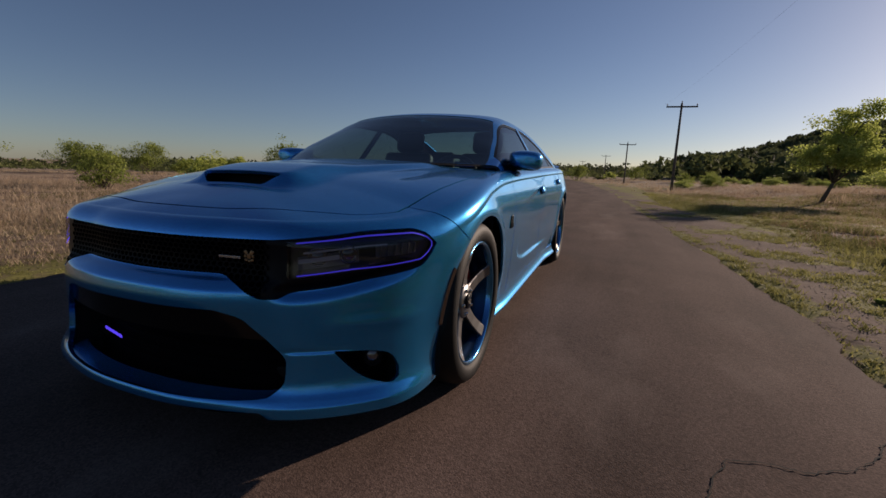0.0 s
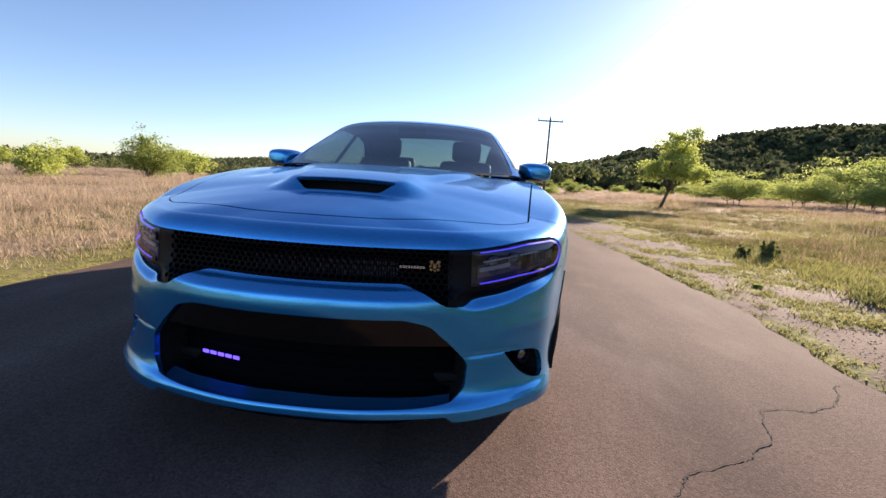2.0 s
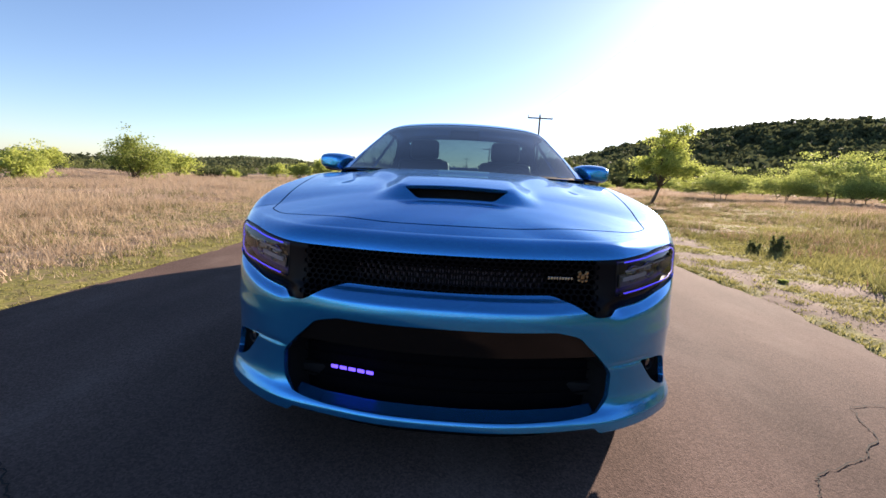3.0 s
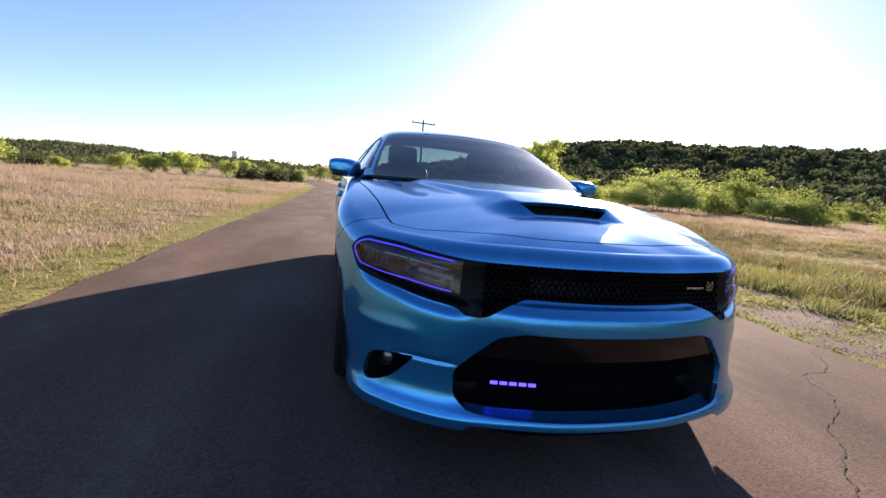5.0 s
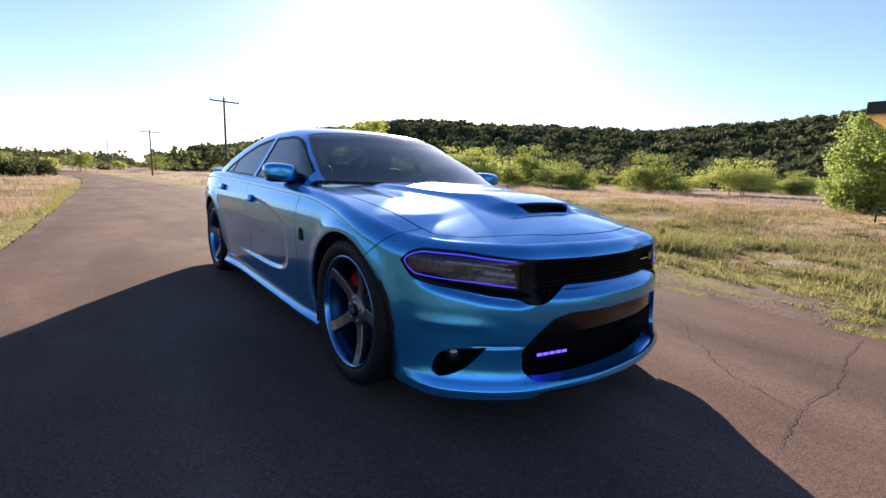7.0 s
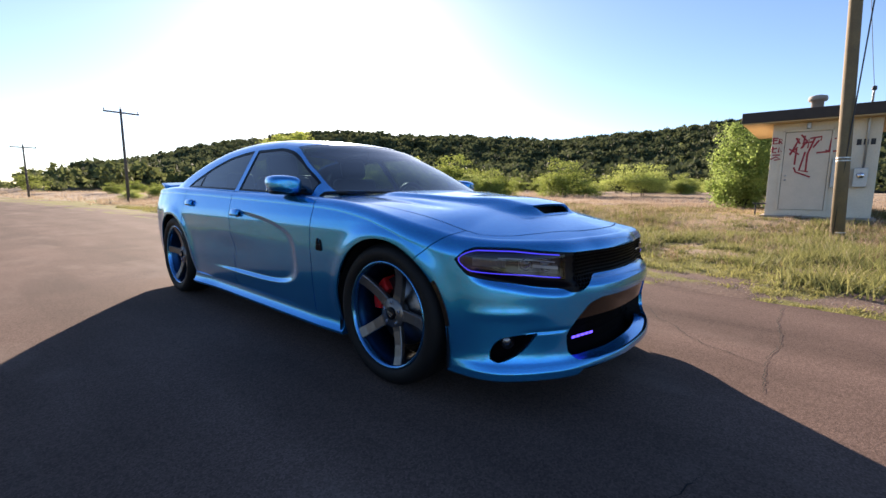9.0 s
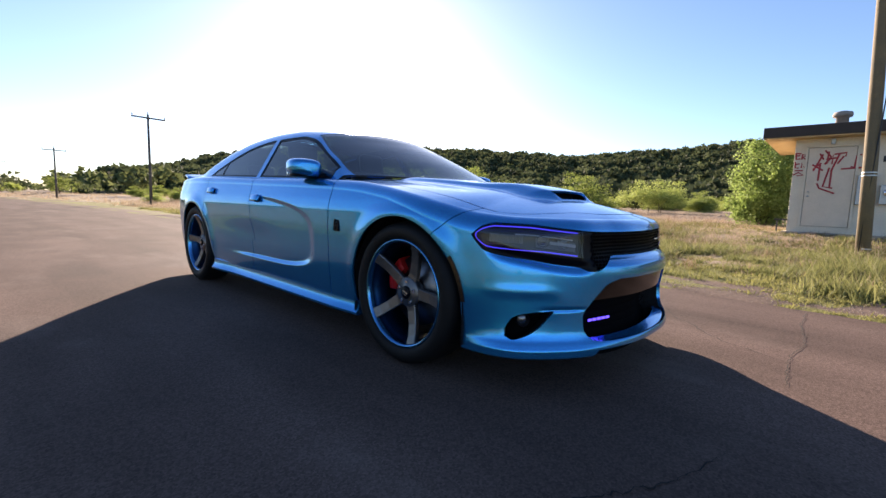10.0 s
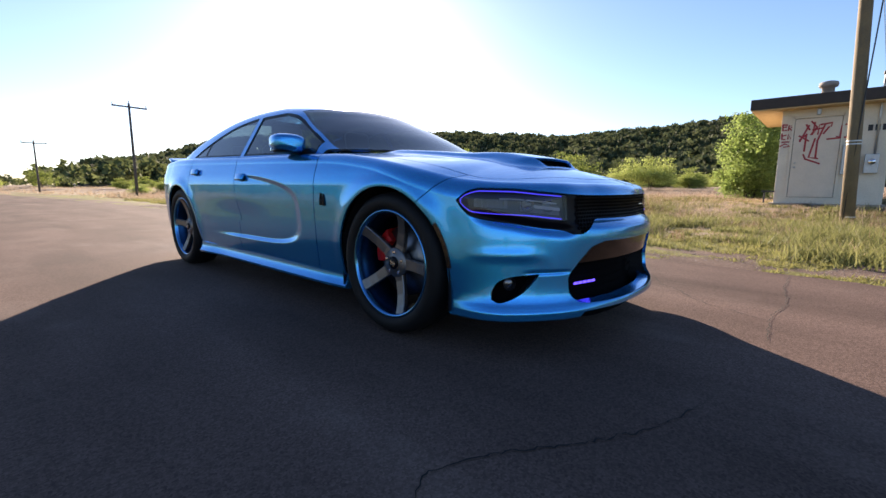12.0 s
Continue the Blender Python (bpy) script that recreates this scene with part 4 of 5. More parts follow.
not_top_cabin = -f_cabin

panel("front_bumper", both(clip(P, lower(f_seam - GAP, -f_band, -f_intake, -f_fog, f_arch, -f_bonnet - GAP, 1.2 - Y))), PAINT, car, .018)
panel("bonnet", both(clip(P, lower(f_bonnet - GAP, -f_mouth))), PAINT, car, .014)
f_wing = lower(-f_seam - GAP, DOOR_1 - Y - GAP, f_arch, -f_bonnet - GAP, f_floor, not_top_cabin)
f_door1 = lower(Y - DOOR_1 - GAP, DOOR_2 - Y - GAP, f_floor, not_top_cabin)
f_door2 = lower(Y - DOOR_2 - GAP, f_door_rear - GAP, f_floor, not_top_cabin)
f_quarter = lower(-f_door_rear - GAP, Y - DOOR_2, f_arch, -f_tail - GAP, not_top_cabin, -f_lid - GAP)
doors = []
for vfn in (lambda v: v, flip):
    panel("front_wing", vfn(clip(P, f_wing)), PAINT, car)
    doors.append(panel("front_door", vfn(clip(P, f_door1)), PAINT, car))
    doors.append(panel("rear_door", vfn(clip(P, f_door2)), PAINT, car))
    panel("rear_quarter", vfn(clip(P, f_quarter)), PAINT, car)
panel("boot_lid", both(clip(P, f_lid - GAP)), PAINT, car)
panel("rear_bumper", both(clip(P, lower(f_tail - GAP, f_arch))), PAINT, car, .016)
# dark shell behind all the seams
sub_ = (np.unique(np.append(np.arange(0, P.shape[0], 3), P.shape[0] - 1)), np.unique(np.append(np.arange(0, P.shape[1], 3), P.shape[1] - 1)))
shell = (P - N * .020)[np.ix_(*sub_)]
panel("inner_shell", both(clip(shell, lower(f_arch - .01, -f_band, -f_intake, -f_fog, not_top_cabin, -f_mouth - .01, np.where(TOP, 1, S - .02))[np.ix_(*sub_)])), BLACK_MATT, car, 0)
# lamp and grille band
# sheet behind the honeycomb, its black standing for the shade in there
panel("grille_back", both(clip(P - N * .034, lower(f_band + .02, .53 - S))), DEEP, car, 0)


def on_sheet(s, z, out=0.0):
    """The point of the nose or flank at arc s and height z, pushed out along the normal."""
    a = abs(s)
    i = np.interp(a, S[:, 0], np.arange(S.shape[0]))
    i0 = int(min(i, S.shape[0] - 2))
    f = i - i0
    row = P[i0, :N_SIDE + N_ARC] * (1 - f) + P[i0 + 1, :N_SIDE + N_ARC] * f
    rn = N[i0, :N_SIDE + N_ARC] * (1 - f) + N[i0 + 1, :N_SIDE + N_ARC] * f
    p = np.array([np.interp(z, row[:, 2], row[:, k]) for k in range(3)])
    n = np.array([np.interp(z, row[:, 2], rn[:, k]) for k in range(3)])
    p = p + n * out
    return (math.copysign(1, s) * p[0] if s else 0.0, p[1], p[2])


# headlights
INNER = .572
f_lamp3 = lower(BAND_U - .007 - Z, Z - spline([.5, .57, .65, .80, .95, 1.02, 1.065, 1.09], [.618, .624, .632, .646, .650, .658, .684, .712], S), 1.086 - S)
f_lamp = lower(f_lamp3, S - INNER)
for vfn in (lambda v: v, flip):
    # black surround; its strip below the lens is shade on paint, done in black
    panel("lamp_surround_and_shade", vfn(clip(P - N * .010, lower(f_band + .010, S - .49, -f_lamp - .001))), BLACK_GLOSS, car, .02)
    lamp = panel("headlight", vfn(clip(P - N * .030, lower(f_lamp + .004))), LAMP_BOWL, car, 0, "smoked headlight with violet light strips")
    panel("lens", vfn(clip(P + N * .000, f_lamp)), LENS, lamp, 0)
    panel("light_strip", vfn(clip(P - N * .004, lower(f_lamp3 - .0040, .0088 - f_lamp3, S - .60))), LED_BLUE, lamp, .002, "glowing violet light strip")
    zm = (BAND_U + LAMP_L) / 2 - .008
    panel("reflector", vfn(clip(P - N * .022, lower(.020 - np.abs(Z - zm), S - .60, .80 - S))), LAMP_GREY, lamp, .004)
    for sc_ in (.665, .765):
        c = on_sheet(sc_ if vfn is not flip else -sc_, .692 + .06 * (sc_ - .66), -.028)
        v, f = lathe([(.0, .030), (.012, .029), (.012, .024), (.004, .023), (.010, .016), (.014, .008), (.015, 0)], steps=32)
        pr = part("projector", set_smooth(raw_mesh("projector", v, f)), SMOKY_CHROME, lamp)
        pr.matrix_local = pose(*c, 0, 0, -90 + (35 if vfn is not flip else -35))
    panel("light_guide", vfn(clip(P - N * .012, lower(.0065 - np.abs(Z - zm - .006), S - .605, .735 - S))), LIGHT_GUIDE, lamp, .006)
    panel("light_guide", vfn(clip(P - N * .014, lower(.0030 - np.abs(Z - zm - .030), S - .62, .90 - S))), LIGHT_GUIDE, lamp, .004)
    for k in range(6):                                     # upright fins of the indicator bowl
        sf = .875 + k * .027
        panel("fin", vfn(clip(P - N * .014, lower(.0022 - np.abs(S - sf - .15 * (Z - zm)), .019 - np.abs(Z - zm - .008)))), LAMP_GREY, lamp, .010)
    panel("reflector", vfn(clip(P - N * .024, lower(.020 - np.abs(Z - zm - .008), S - .86, 1.02 - S))), LAMP_GREY, lamp, .004)

# honeycomb grille, each cell a rim with depth
verts, faces = [], []
W = .021
row_h = W * .75
r = 0
for r in range(0, 12):
    zc = .56 + r * row_h
    for k in range(-26, 27):
        sc = (k + .5 * (r % 2)) * W * 1.12
        a = abs(sc)
        lo_, up_ = np.interp(a, S[:, 0], BAND_L[:, 0]), np.interp(a, S[:, 0], BAND_U[:, 0])
        if a > .505 or zc < max(lo_, .585) - .004 or zc > up_ + .004:
            continue
        ring = []
        for scale_, out in ((1.0, -.004), (.80, -.004), (.80, -.022)):
            for h in range(6):
                t = math.pi / 6 + h * math.pi / 3
                zz = min(max(zc + W * .5 * scale_ * math.sin(t), lo_ - .006), up_ + .006)
                ring.append(on_sheet(sc + W * .56 * 1.12 * scale_ * math.cos(t), zz, out))
        o = len(verts)
        verts += ring
        for h in range(6):
            n_ = (h + 1) % 6
            faces.append((o + h, o + n_, o + 6 + n_, o + 6 + h))
            faces.append((o + 6 + h, o + 6 + n_, o + 12 + n_, o + 12 + h))
grille = part("grille", raw_mesh("grille", verts, faces), GRILLE_BLACK, car, "black honeycomb grille")
bm = bmesh.new()
for k in range(9):
    p = on_sheet(.335 + k * .0095, .681, .004)
    box(bm, (.0072, .006, .0085), p, .001, Matrix.Rotation(.33, 3, "Z"))
part("grille_badge", bm, BADGE, grille, "small silver badge")
bm = bmesh.new()
for ds_, dz_, w_, h_, tw_ in ((.0, .0, .013, .016, 0), (-.011, -.012, .010, .008, .3), (.011, -.012, .010, .008, -.3), (.0, -.015, .008, .008, 0),
                              (-.011, .012, .011, .013, -.5), (.011, .012, .011, .013, .5), (-.014, .0, .008, .009, 0), (.014, .0, .008, .009, 0)):
    box(bm, (w_, .007, h_), on_sheet(.447 + ds_, .688 + dz_, .004), .002, Matrix.Rotation(.36, 3, "Z") @ Matrix.Rotation(tw_, 3, "Y"))
part("grille_emblem", bm, BRONZE, grille, "small golden emblem")

# shutter of upright slats behind the middle of the grille
bm = bmesh.new()
for k in range(-34, 35):
    s_ = k * .0095
    box(bm, (.0046, .008, .056), on_sheet(s_, .672, -.025), 0, Matrix.Rotation(.42 * s_, 3, "Z"))
part("grille_shutter", bm, SHUTTER, grille)

# lower intake: back sheet coloured as deep shade, smoked upper plate, bars, lit sign
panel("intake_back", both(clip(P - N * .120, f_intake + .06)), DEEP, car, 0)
verts, faces = [], []
ss_ = np.linspace(-.506, .506, 61)
for s_ in ss_:                                             # painted floor of the intake, running in under the sign
    x_, y_, z_ = on_sheet(s_, .2445 + .06 * max(abs(s_) - .42, 0), -.006)
    for back_, up_, in_ in ((.006, -.013, .999), (.018, -.011, .998), (.030, -.009, .997), (.046, -.006, .996), (.064, -.001, .995)):
        verts.append((x_ * in_, y_ + back_, z_ + up_))
for i in range(60):
    for k in range(4):
        a_ = i * 5 + k
        faces.append((a_, a_ + 5, a_ + 6, a_ + 1))
part("intake_floor", set_smooth(raw_mesh("intake_floor", verts, faces)), PAINT, car)
panel("intake_plate", both(clip(P - N * .016, lower(f_intake + .010, Z - .425))), SMOKED, car, .006)


def rim_only(vf, depth):
    """The side wall of an opening: the edge of the plug vf, carried inwards."""
    b = bmesh.new()
    b.from_mesh(raw_mesh("plug", *vf))
    bmesh.ops.remove_doubles(b, verts=[v_ for v_ in b.verts if abs(v_.co.x) < 1e-6], dist=1e-6)
    b.normal_update()
    out_v, out_f, ids = [], [], {}
    for e in [e for e in b.edges if len(e.link_faces) == 1]:
        for v_ in e.verts:
            if v_ not in ids:
                ids[v_] = len(out_v)
                out_v += [tuple(v_.co), tuple(v_.co - v_.normal * depth)]
        lp = e.link_loops[0]
        p_, q_ = ids[lp.vert], ids[lp.link_loop_next.vert]
        out_f.append((p_, q_, q_ + 1, p_ + 1))
    b.free()
    return out_v, out_f


panel("intake_wall", rim_only(both(clip(P, f_intake + .003)), .125), BLACK_MATT, car, 0, weld=False)
for vfn in (lambda v: v, flip):
    panel("fog_wall", rim_only(vfn(clip(P, f_fog + .003)), .09), BLACK_MATT, car, 0, weld=False)
verts, faces = [], []
for zc in (.405, .375, .345, .315, .285):
    pts = [on_sheet(s_, zc, -.095) for s_ in np.linspace(-.55, .55, 41)]
    v, f = tube(pts, [.0025] * len(pts), 4)
    o = len(verts)
    verts += v
    faces += [tuple(i + o for i in q) for q in f]
part("intake_grid", raw_mesh("intake_grid", verts, faces), DEEP, car)
bm = bmesh.new()
for k in range(5):
    px_, py_ = -.384 + k * .0330, -.745 - k * .0080
    box(bm, (.027, .004, .0125), (px_, py_, .3065), .002, Matrix.Rotation(-.25, 3, "Z"))
part("lit_sign", bm, LED_SIGN, car, "small violet lit sign behind the lower intake")
for sgn in (-1, 1):
    # back of the fog pocket, blackened as its inner shade
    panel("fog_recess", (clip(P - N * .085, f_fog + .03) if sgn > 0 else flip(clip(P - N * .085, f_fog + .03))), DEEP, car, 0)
    c = on_sheet(sgn * .846, .345, -.042)
    v, f = lathe([(-.03, .0), (-.03, .028), (.012, .031), (.014, .028), (.002, .025)], steps=28)
    fog = part("fog_lamp", set_smooth(raw_mesh("fog_lamp", v, f)), BLACK_GLOSS, car)
    v, f = lathe([(.001, .025), (.005, .019), (.009, .010), (.010, 0)], steps=28)
    part("lens", set_smooth(raw_mesh("lens", v, f)), SMOKY_CHROME, fog)
    fog.matrix_local = pose(*c, 0, 0, -90 + sgn * 38)

# bonnet scoop mouth
bm = bmesh.new()
box(bm, (.42, .10, .004), (0, -.36, .878), 0)
box(bm, (.42, .004, .05), (0, -.312, .900), 0)
part("scoop_duct", bm, BLACK_MATT, car)


# ---- cabin sheet ----
def roof_h(y):
    return spline([.30, .36, .70, 1.0, 1.22, 1.40, 1.70, 2.05, 2.45, 2.8, 3.1, 3.35, 3.52, 3.6],
                  [.985, 1.005, 1.155, 1.282, 1.365, 1.402, 1.430, 1.437, 1.417, 1.356, 1.262, 1.155, 1.07, 1.03], y)


def belt_z(y):
    return spline([.3, .8, 1.7, 2.7, 3.2, 3.6], [.955, .972, .995, 1.02, 1.03, 1.03], y)


def cabin_sheet():
    y = np.concatenate([np.linspace(.34, 1.5, 120), np.linspace(1.5, 3.66, 150)[1:]])[:, None]
    ph = np.linspace(0, math.pi / 2, 170)[None]
    w = spline([.3, .6, .8, 1.15, 2.6, 3.0, 3.3, 3.66], [.735, .785, .825, .858, .872, .86, .82, .76], y)
    z0 = belt_z(y)
    k = .66
    p = 15.0 - 6.0 * smooth(1.6, 2.8, y)
    x = np.zeros((y.shape[0], ph.shape[1]))
    for _ in range(14):
        ye = np.where(y < 1.9, y - .60 * x ** 2 * (1 - smooth(1.0, 2.0, y)), y + .30 * x ** 2 * smooth(2.2, 3.2, y))
        h = np.maximum(roof_h(ye) - .075 * x ** 2 * smooth(.9, 1.5, y) - z0, .004)
        A = np.cos(ph) + k * h * np.sin(ph) / w
        B = np.sin(ph) + 0 * A
        rr = (A ** p + B ** p) ** (-1 / p)
        x = rr * w * np.cos(ph)
    C = np.stack([x, y + 0 * x, z0 + rr * h * np.sin(ph)], 2)
    C[:, -1, 0] = 0
    # girth along each section, counted from the corner between side and top
    g = np.concatenate([np.zeros((len(y), 1)), np.cumsum(np.linalg.norm(np.diff(C, axis=1), axis=2), 1)], 1)
    c1 = np.argmax(B > A, axis=1)[:, None]
    f0, f1 = np.take_along_axis(B - A, c1 - 1, 1), np.take_along_axis(B - A, c1, 1)
    g0, g1 = np.take_along_axis(g, c1 - 1, 1), np.take_along_axis(g, c1, 1)
    return C, ye, g - (g0 - (g1 - g0) * f0 / (f1 - f0))


C, YE, GIRTH = cabin_sheet()
CN = normals(C)
cx, cy, cz = C[..., 0], C[..., 1], C[..., 2]


def lower_c(*fs):
    return np.minimum.reduce([np.broadcast_to(f, cx.shape) for f in fs])


# side glass outline, screens, pillars
dlo_top = spline([.62, .70, .82, 1.0, 1.21, 1.38, 1.55, 1.93, 2.26, 2.49, 2.69, 2.81, 2.88], [.955, 1.000, 1.058, 1.144, 1.239, 1.303, 1.328, 1.327, 1.293, 1.230, 1.145, 1.085, 1.035], cy)
f_dlo = lower_c(dlo_top - cz, cz - (belt_z(cy) + .006), -.022 - GIRTH, np.where(cx > .4, 1, -1), cy - .84, 2.88 - cy)
pillar_b = np.abs(cy - (1.84 + .22 * (cz - 1.0))) - .030
f_dlo = np.minimum(f_dlo, pillar_b)                         # painted door frames between the panes
pillar_q = np.abs(cy - (2.60 + .35 * (cz - 1.0))) - .012
f_glass = lower_c(f_dlo - .017, pillar_q)
f_shield = lower_c(YE - .375, 1.235 - YE, GIRTH - .006, 1.50 - cy)
f_back = lower_c(YE - 2.64, 3.46 - YE, .60 - .10 * (cy - 2.8) - cx, cy - 2.4)
f_front_cut = YE - .372
panel("roof", both(clip(C, lower_c(-f_dlo, -f_shield, -f_back, f_front_cut))), PAINT, car, .016)
panel("windscreen", both(clip(C - CN * .003, f_shield + .003)), SHIELD, car, 0).visible_shadow = False
panel("cowl", both(clip(C - CN * .002, lower_c(YE - .345, .374 - YE))), BLACK_MATT, car, 0)
panel("windscreen_border", both(clip(C - CN * .006, lower_c(f_shield + .006, .020 - f_shield))), BLACK_GLOSS, car, 0)
panel("rear_screen", both(clip(C - CN * .003, f_back + .003)), PRIVACY, car, 0)
for vfn in (lambda v: v, flip):
    panel("window_trim", vfn(clip(C - CN * .004, lower_c(f_dlo + .002, -f_glass))), BLACK_GLOSS, car, .006)
    split = cy - (1.84 + .22 * (cz - 1.0))
    for f in (-split, split):
        panel("side_window", vfn(clip(C - CN * .007, lower_c(f_glass + .003, f))), WINDOW, car, 0)

# side skirts with a raised lip
for sgn in (-1, 1):
    ring = []
    ys_ = np.linspace(.44, 2.66, 40)
    prof = [(-.045, .262), (-.006, .262), (-.006, .240), (.0, .216), (.012, .198), (.020, .190), (.018, .176), (.0, .172), (-.05, .176)]
    verts, faces = [], []
    for yy in ys_:
        fl = .018 * smooth(2.2, 2.62, yy) - .012 * smooth(.7, .44, yy) + .012 * smooth(2.0, 2.66, yy)
        for dx, zz in prof:
            verts.append((sgn * (.900 + dx + fl), yy, zz))
    n = len(prof)
    for i in range(len(ys_) - 1):
        for k in range(n - 1):
            q = (i * n + k, i * n + k + 1, (i + 1) * n + k + 1, (i + 1) * n + k)
            faces.append(q if sgn < 0 else q[::-1])
    faces.append(tuple(range(n)))
    faces.append(tuple(range((len(ys_) - 1) * n, len(ys_) * n)))
    part("side_skirt", set_smooth(raw_mesh("side_skirt", verts, faces)), PAINT, car).modifiers.new("edge", "EDGE_SPLIT")

# underbody and wheel housings
bm = bmesh.new()
box(bm, (1.5, 1.9, .05), (0, 1.55, .22), .01)
box(bm, (1.05, .80, .05), (0, -.30, .265), .01)
box(bm, (1.1, 1.4, .12), (0, 3.2, .30), .02)
box(bm, (1.1, .9, .5), (0, .0, .52), .02)
part("underbody", bm, BLACK_MATT, car)
for ay in (AXLE_F, AXLE_R):
    for sgn in (-1, 1):
        verts, faces = [], []
        arc = [math.pi * k / 24 for k in range(25)]
        ring = [(math.cos(t) * (ARCH + .012), HUB_Z + math.sin(t) * (ARCH + .012)) for t in arc]
        ring = [(ring[0][0], .2)] + ring + [(ring[-1][0], .2)]
        for xx in (.56, .905):
            verts += [(sgn * xx, ay + a, b) for a, b in ring]
        m_ = len(ring)
        faces = [(k, k + 1, m_ + k + 1, m_ + k) for k in range(m_ - 1)] + [tuple(range(m_))]
        part("wheel_housing", raw_mesh("wheel_housing", verts, faces), BLACK_MATT, car)


# wheels
def wheel(at, sgn, phase):
    w = new("wheel")
    w.parent = car
    w.matrix_local = Matrix.Translation(at) @ (Matrix.Rotation(math.pi, 4, "Z") if sgn < 0 else Matrix()) @ Matrix.Rotation(phase, 4, "X")
    R0 = .372
    prof = [(-.235, .27), (-.25, .30), (-.245, .345), (-.22, .366), (-.19, R0), (-.06, R0), (-.025, .366), (-.003, .348), (.004, .325), (.000, .303), (-.010, .286), (-.03, .278)]
    v, f = lathe(prof, steps=88)
    part("tyre", set_smooth(raw_mesh("tyre", v, f)), RUBBER, w)
    # tread blocks
    verts, faces = [], []
    for k in range(72):
        t = 2 * math.pi * k / 72
        for a0, a1, sk in ((-.215, -.165, .03), (-.155, -.105, -.02), (-.095, -.045, .03)):
            o = len(verts)
            for rr_ in (R0 - .004, R0 + .003):
                for a_, dt in ((a0, 0), (a1, sk), (a1, sk + .055), (a0, .055)):
                    rq = rr_ - (.008 if a_ in (-.215,) else 0) - (.006 if a_ == -.045 else 0)
                    verts.append((a_, rq * math.cos(t + dt), rq * math.sin(t + dt)))
            faces += [(o + 4, o + 5, o + 6, o + 7), (o, o + 1, o + 5, o + 4), (o + 1, o + 2, o + 6, o + 5), (o + 2, o + 3, o + 7, o + 6), (o + 3, o, o + 4, o + 7)]
    part("tread", raw_mesh("tread", verts, faces), RUBBER, w)
    v, f = lathe([(-.016, .284), (-.010, .281), (-.010, .274), (-.016, .268), (-.024, .265), (-.040, .262)], steps=96)
    part("rim", set_smooth(raw_mesh("rim", v, f)), RIM_BLUE, w, "blue anodised rim lip")
    v, f = lathe([(-.040, .262), (-.06, .258), (-.07, .250), (-.20, .248), (-.22, .27)], steps=96)
    part("rim_barrel", set_smooth(raw_mesh("rim_barrel", v, f)), RIM_BARREL, w)
    v, f = lathe([(-.120, 0), (-.120, .07), (-.076, .083), (-.062, .075), (-.062, .038), (-.058, .034), (-.056, 0)], steps=48)
    part("hub", set_smooth(raw_mesh("hub", v, f)), GUNMETAL, w)
    for k in range(5):
        t = 2 * math.pi * k / 5
        sect = [(.045, -.070, .036), (.10, -.070, .030), (.17, -.059, .028), (.225, -.042, .029), (.258, -.026, .031), (.267, -.022, .032)]
        verts, faces = [], []
        for rr_, a_, hw in sect:
            for dx, dw in ((-.030, -hw * .85), (-.004, -hw), (.0, -hw * .86), (.0, hw * .86), (-.004, hw), (-.030, hw * .85)):
                verts.append((a_ + dx, dw, rr_))
        for i in range(len(sect) - 1):
            for q in range(6):
                n_ = (q + 1) % 6
                faces.append((i * 6 + q, i * 6 + n_, (i + 1) * 6 + n_, (i + 1) * 6 + q))
        faces += [tuple(range(6))[::-1], tuple(range(30, 36))]
        sp = part("spoke", set_smooth(raw_mesh("spoke", verts, faces), False), GUNMETAL, w)
        sp.matrix_local = Matrix.Rotation(t, 4, "X")
    for k in range(5):
        t = 2 * math.pi * (k + .5) / 5
        v, f = lathe([(-.075, 0.0), (-.075, .009), (-.058, .009), (-.054, .006), (-.054, 0)], steps=8)
        nut = part("lug_nut", raw_mesh("lug_nut", v, f), CHROME, w)
        nut.matrix_local = Matrix.Translation((.004, .058 * math.cos(t), .058 * math.sin(t)))
    v, f = lathe([(-.060, 0), (-.060, .034), (-.052, .035), (-.048, .031), (-.048, 0)], steps=32)
    part("centre_cap", set_smooth(raw_mesh("centre_cap", v, f)), BLACK_GLOSS, w)
    bm = bmesh.new()
    box(bm, (.002, .040, .011), (-.047, 0, .003), 0)
    box(bm, (.002, .028, .005), (-.047, 0, -.010), 0)
    part("cap_mark", bm, BADGE, w)
    return w


def brake(at, sgn):
    b = new("brake")
    b.parent = car
    b.matrix_local = Matrix.Translation(at) @ (Matrix.Rotation(math.pi, 4, "Z") if sgn < 0 else Matrix())
    v, f = lathe([(-.145, .06), (-.145, .19), (-.115, .19), (-.115, .10), (-.10, .08), (-.10, 0)], steps=64)
    part("brake_disc", set_smooth(raw_mesh("brake_disc", v, f)), STEEL, b)
    verts, faces = [], []
    cnt = 14
    for k in range(cnt):
        t = math.pi / 2 - sgn * 1.15 + (k / (cnt - 1) - .5) * 1.0
        sw = .012 * math.sin(math.pi * k / (cnt - 1))
        for a_, r_ in ((-.165, .125), (-.085 + sw, .135), (-.08 + sw, .165), (-.09 + sw, .205), (-.165, .215)):
            verts.append((a_, r_ * math.cos(t), r_ * math.sin(t)))
    for k in range(cnt - 1):
        for q in range(5):
            n_ = (q + 1) % 5
            faces.append((k * 5 + q, k * 5 + n_, (k + 1) * 5 + n_, (k + 1) * 5 + q))
    faces += [tuple(range(5)), tuple(range((cnt - 1) * 5, cnt * 5))]
    part("caliper", raw_mesh("caliper", verts, faces), CALIPER, b, "red brake caliper")
    return b


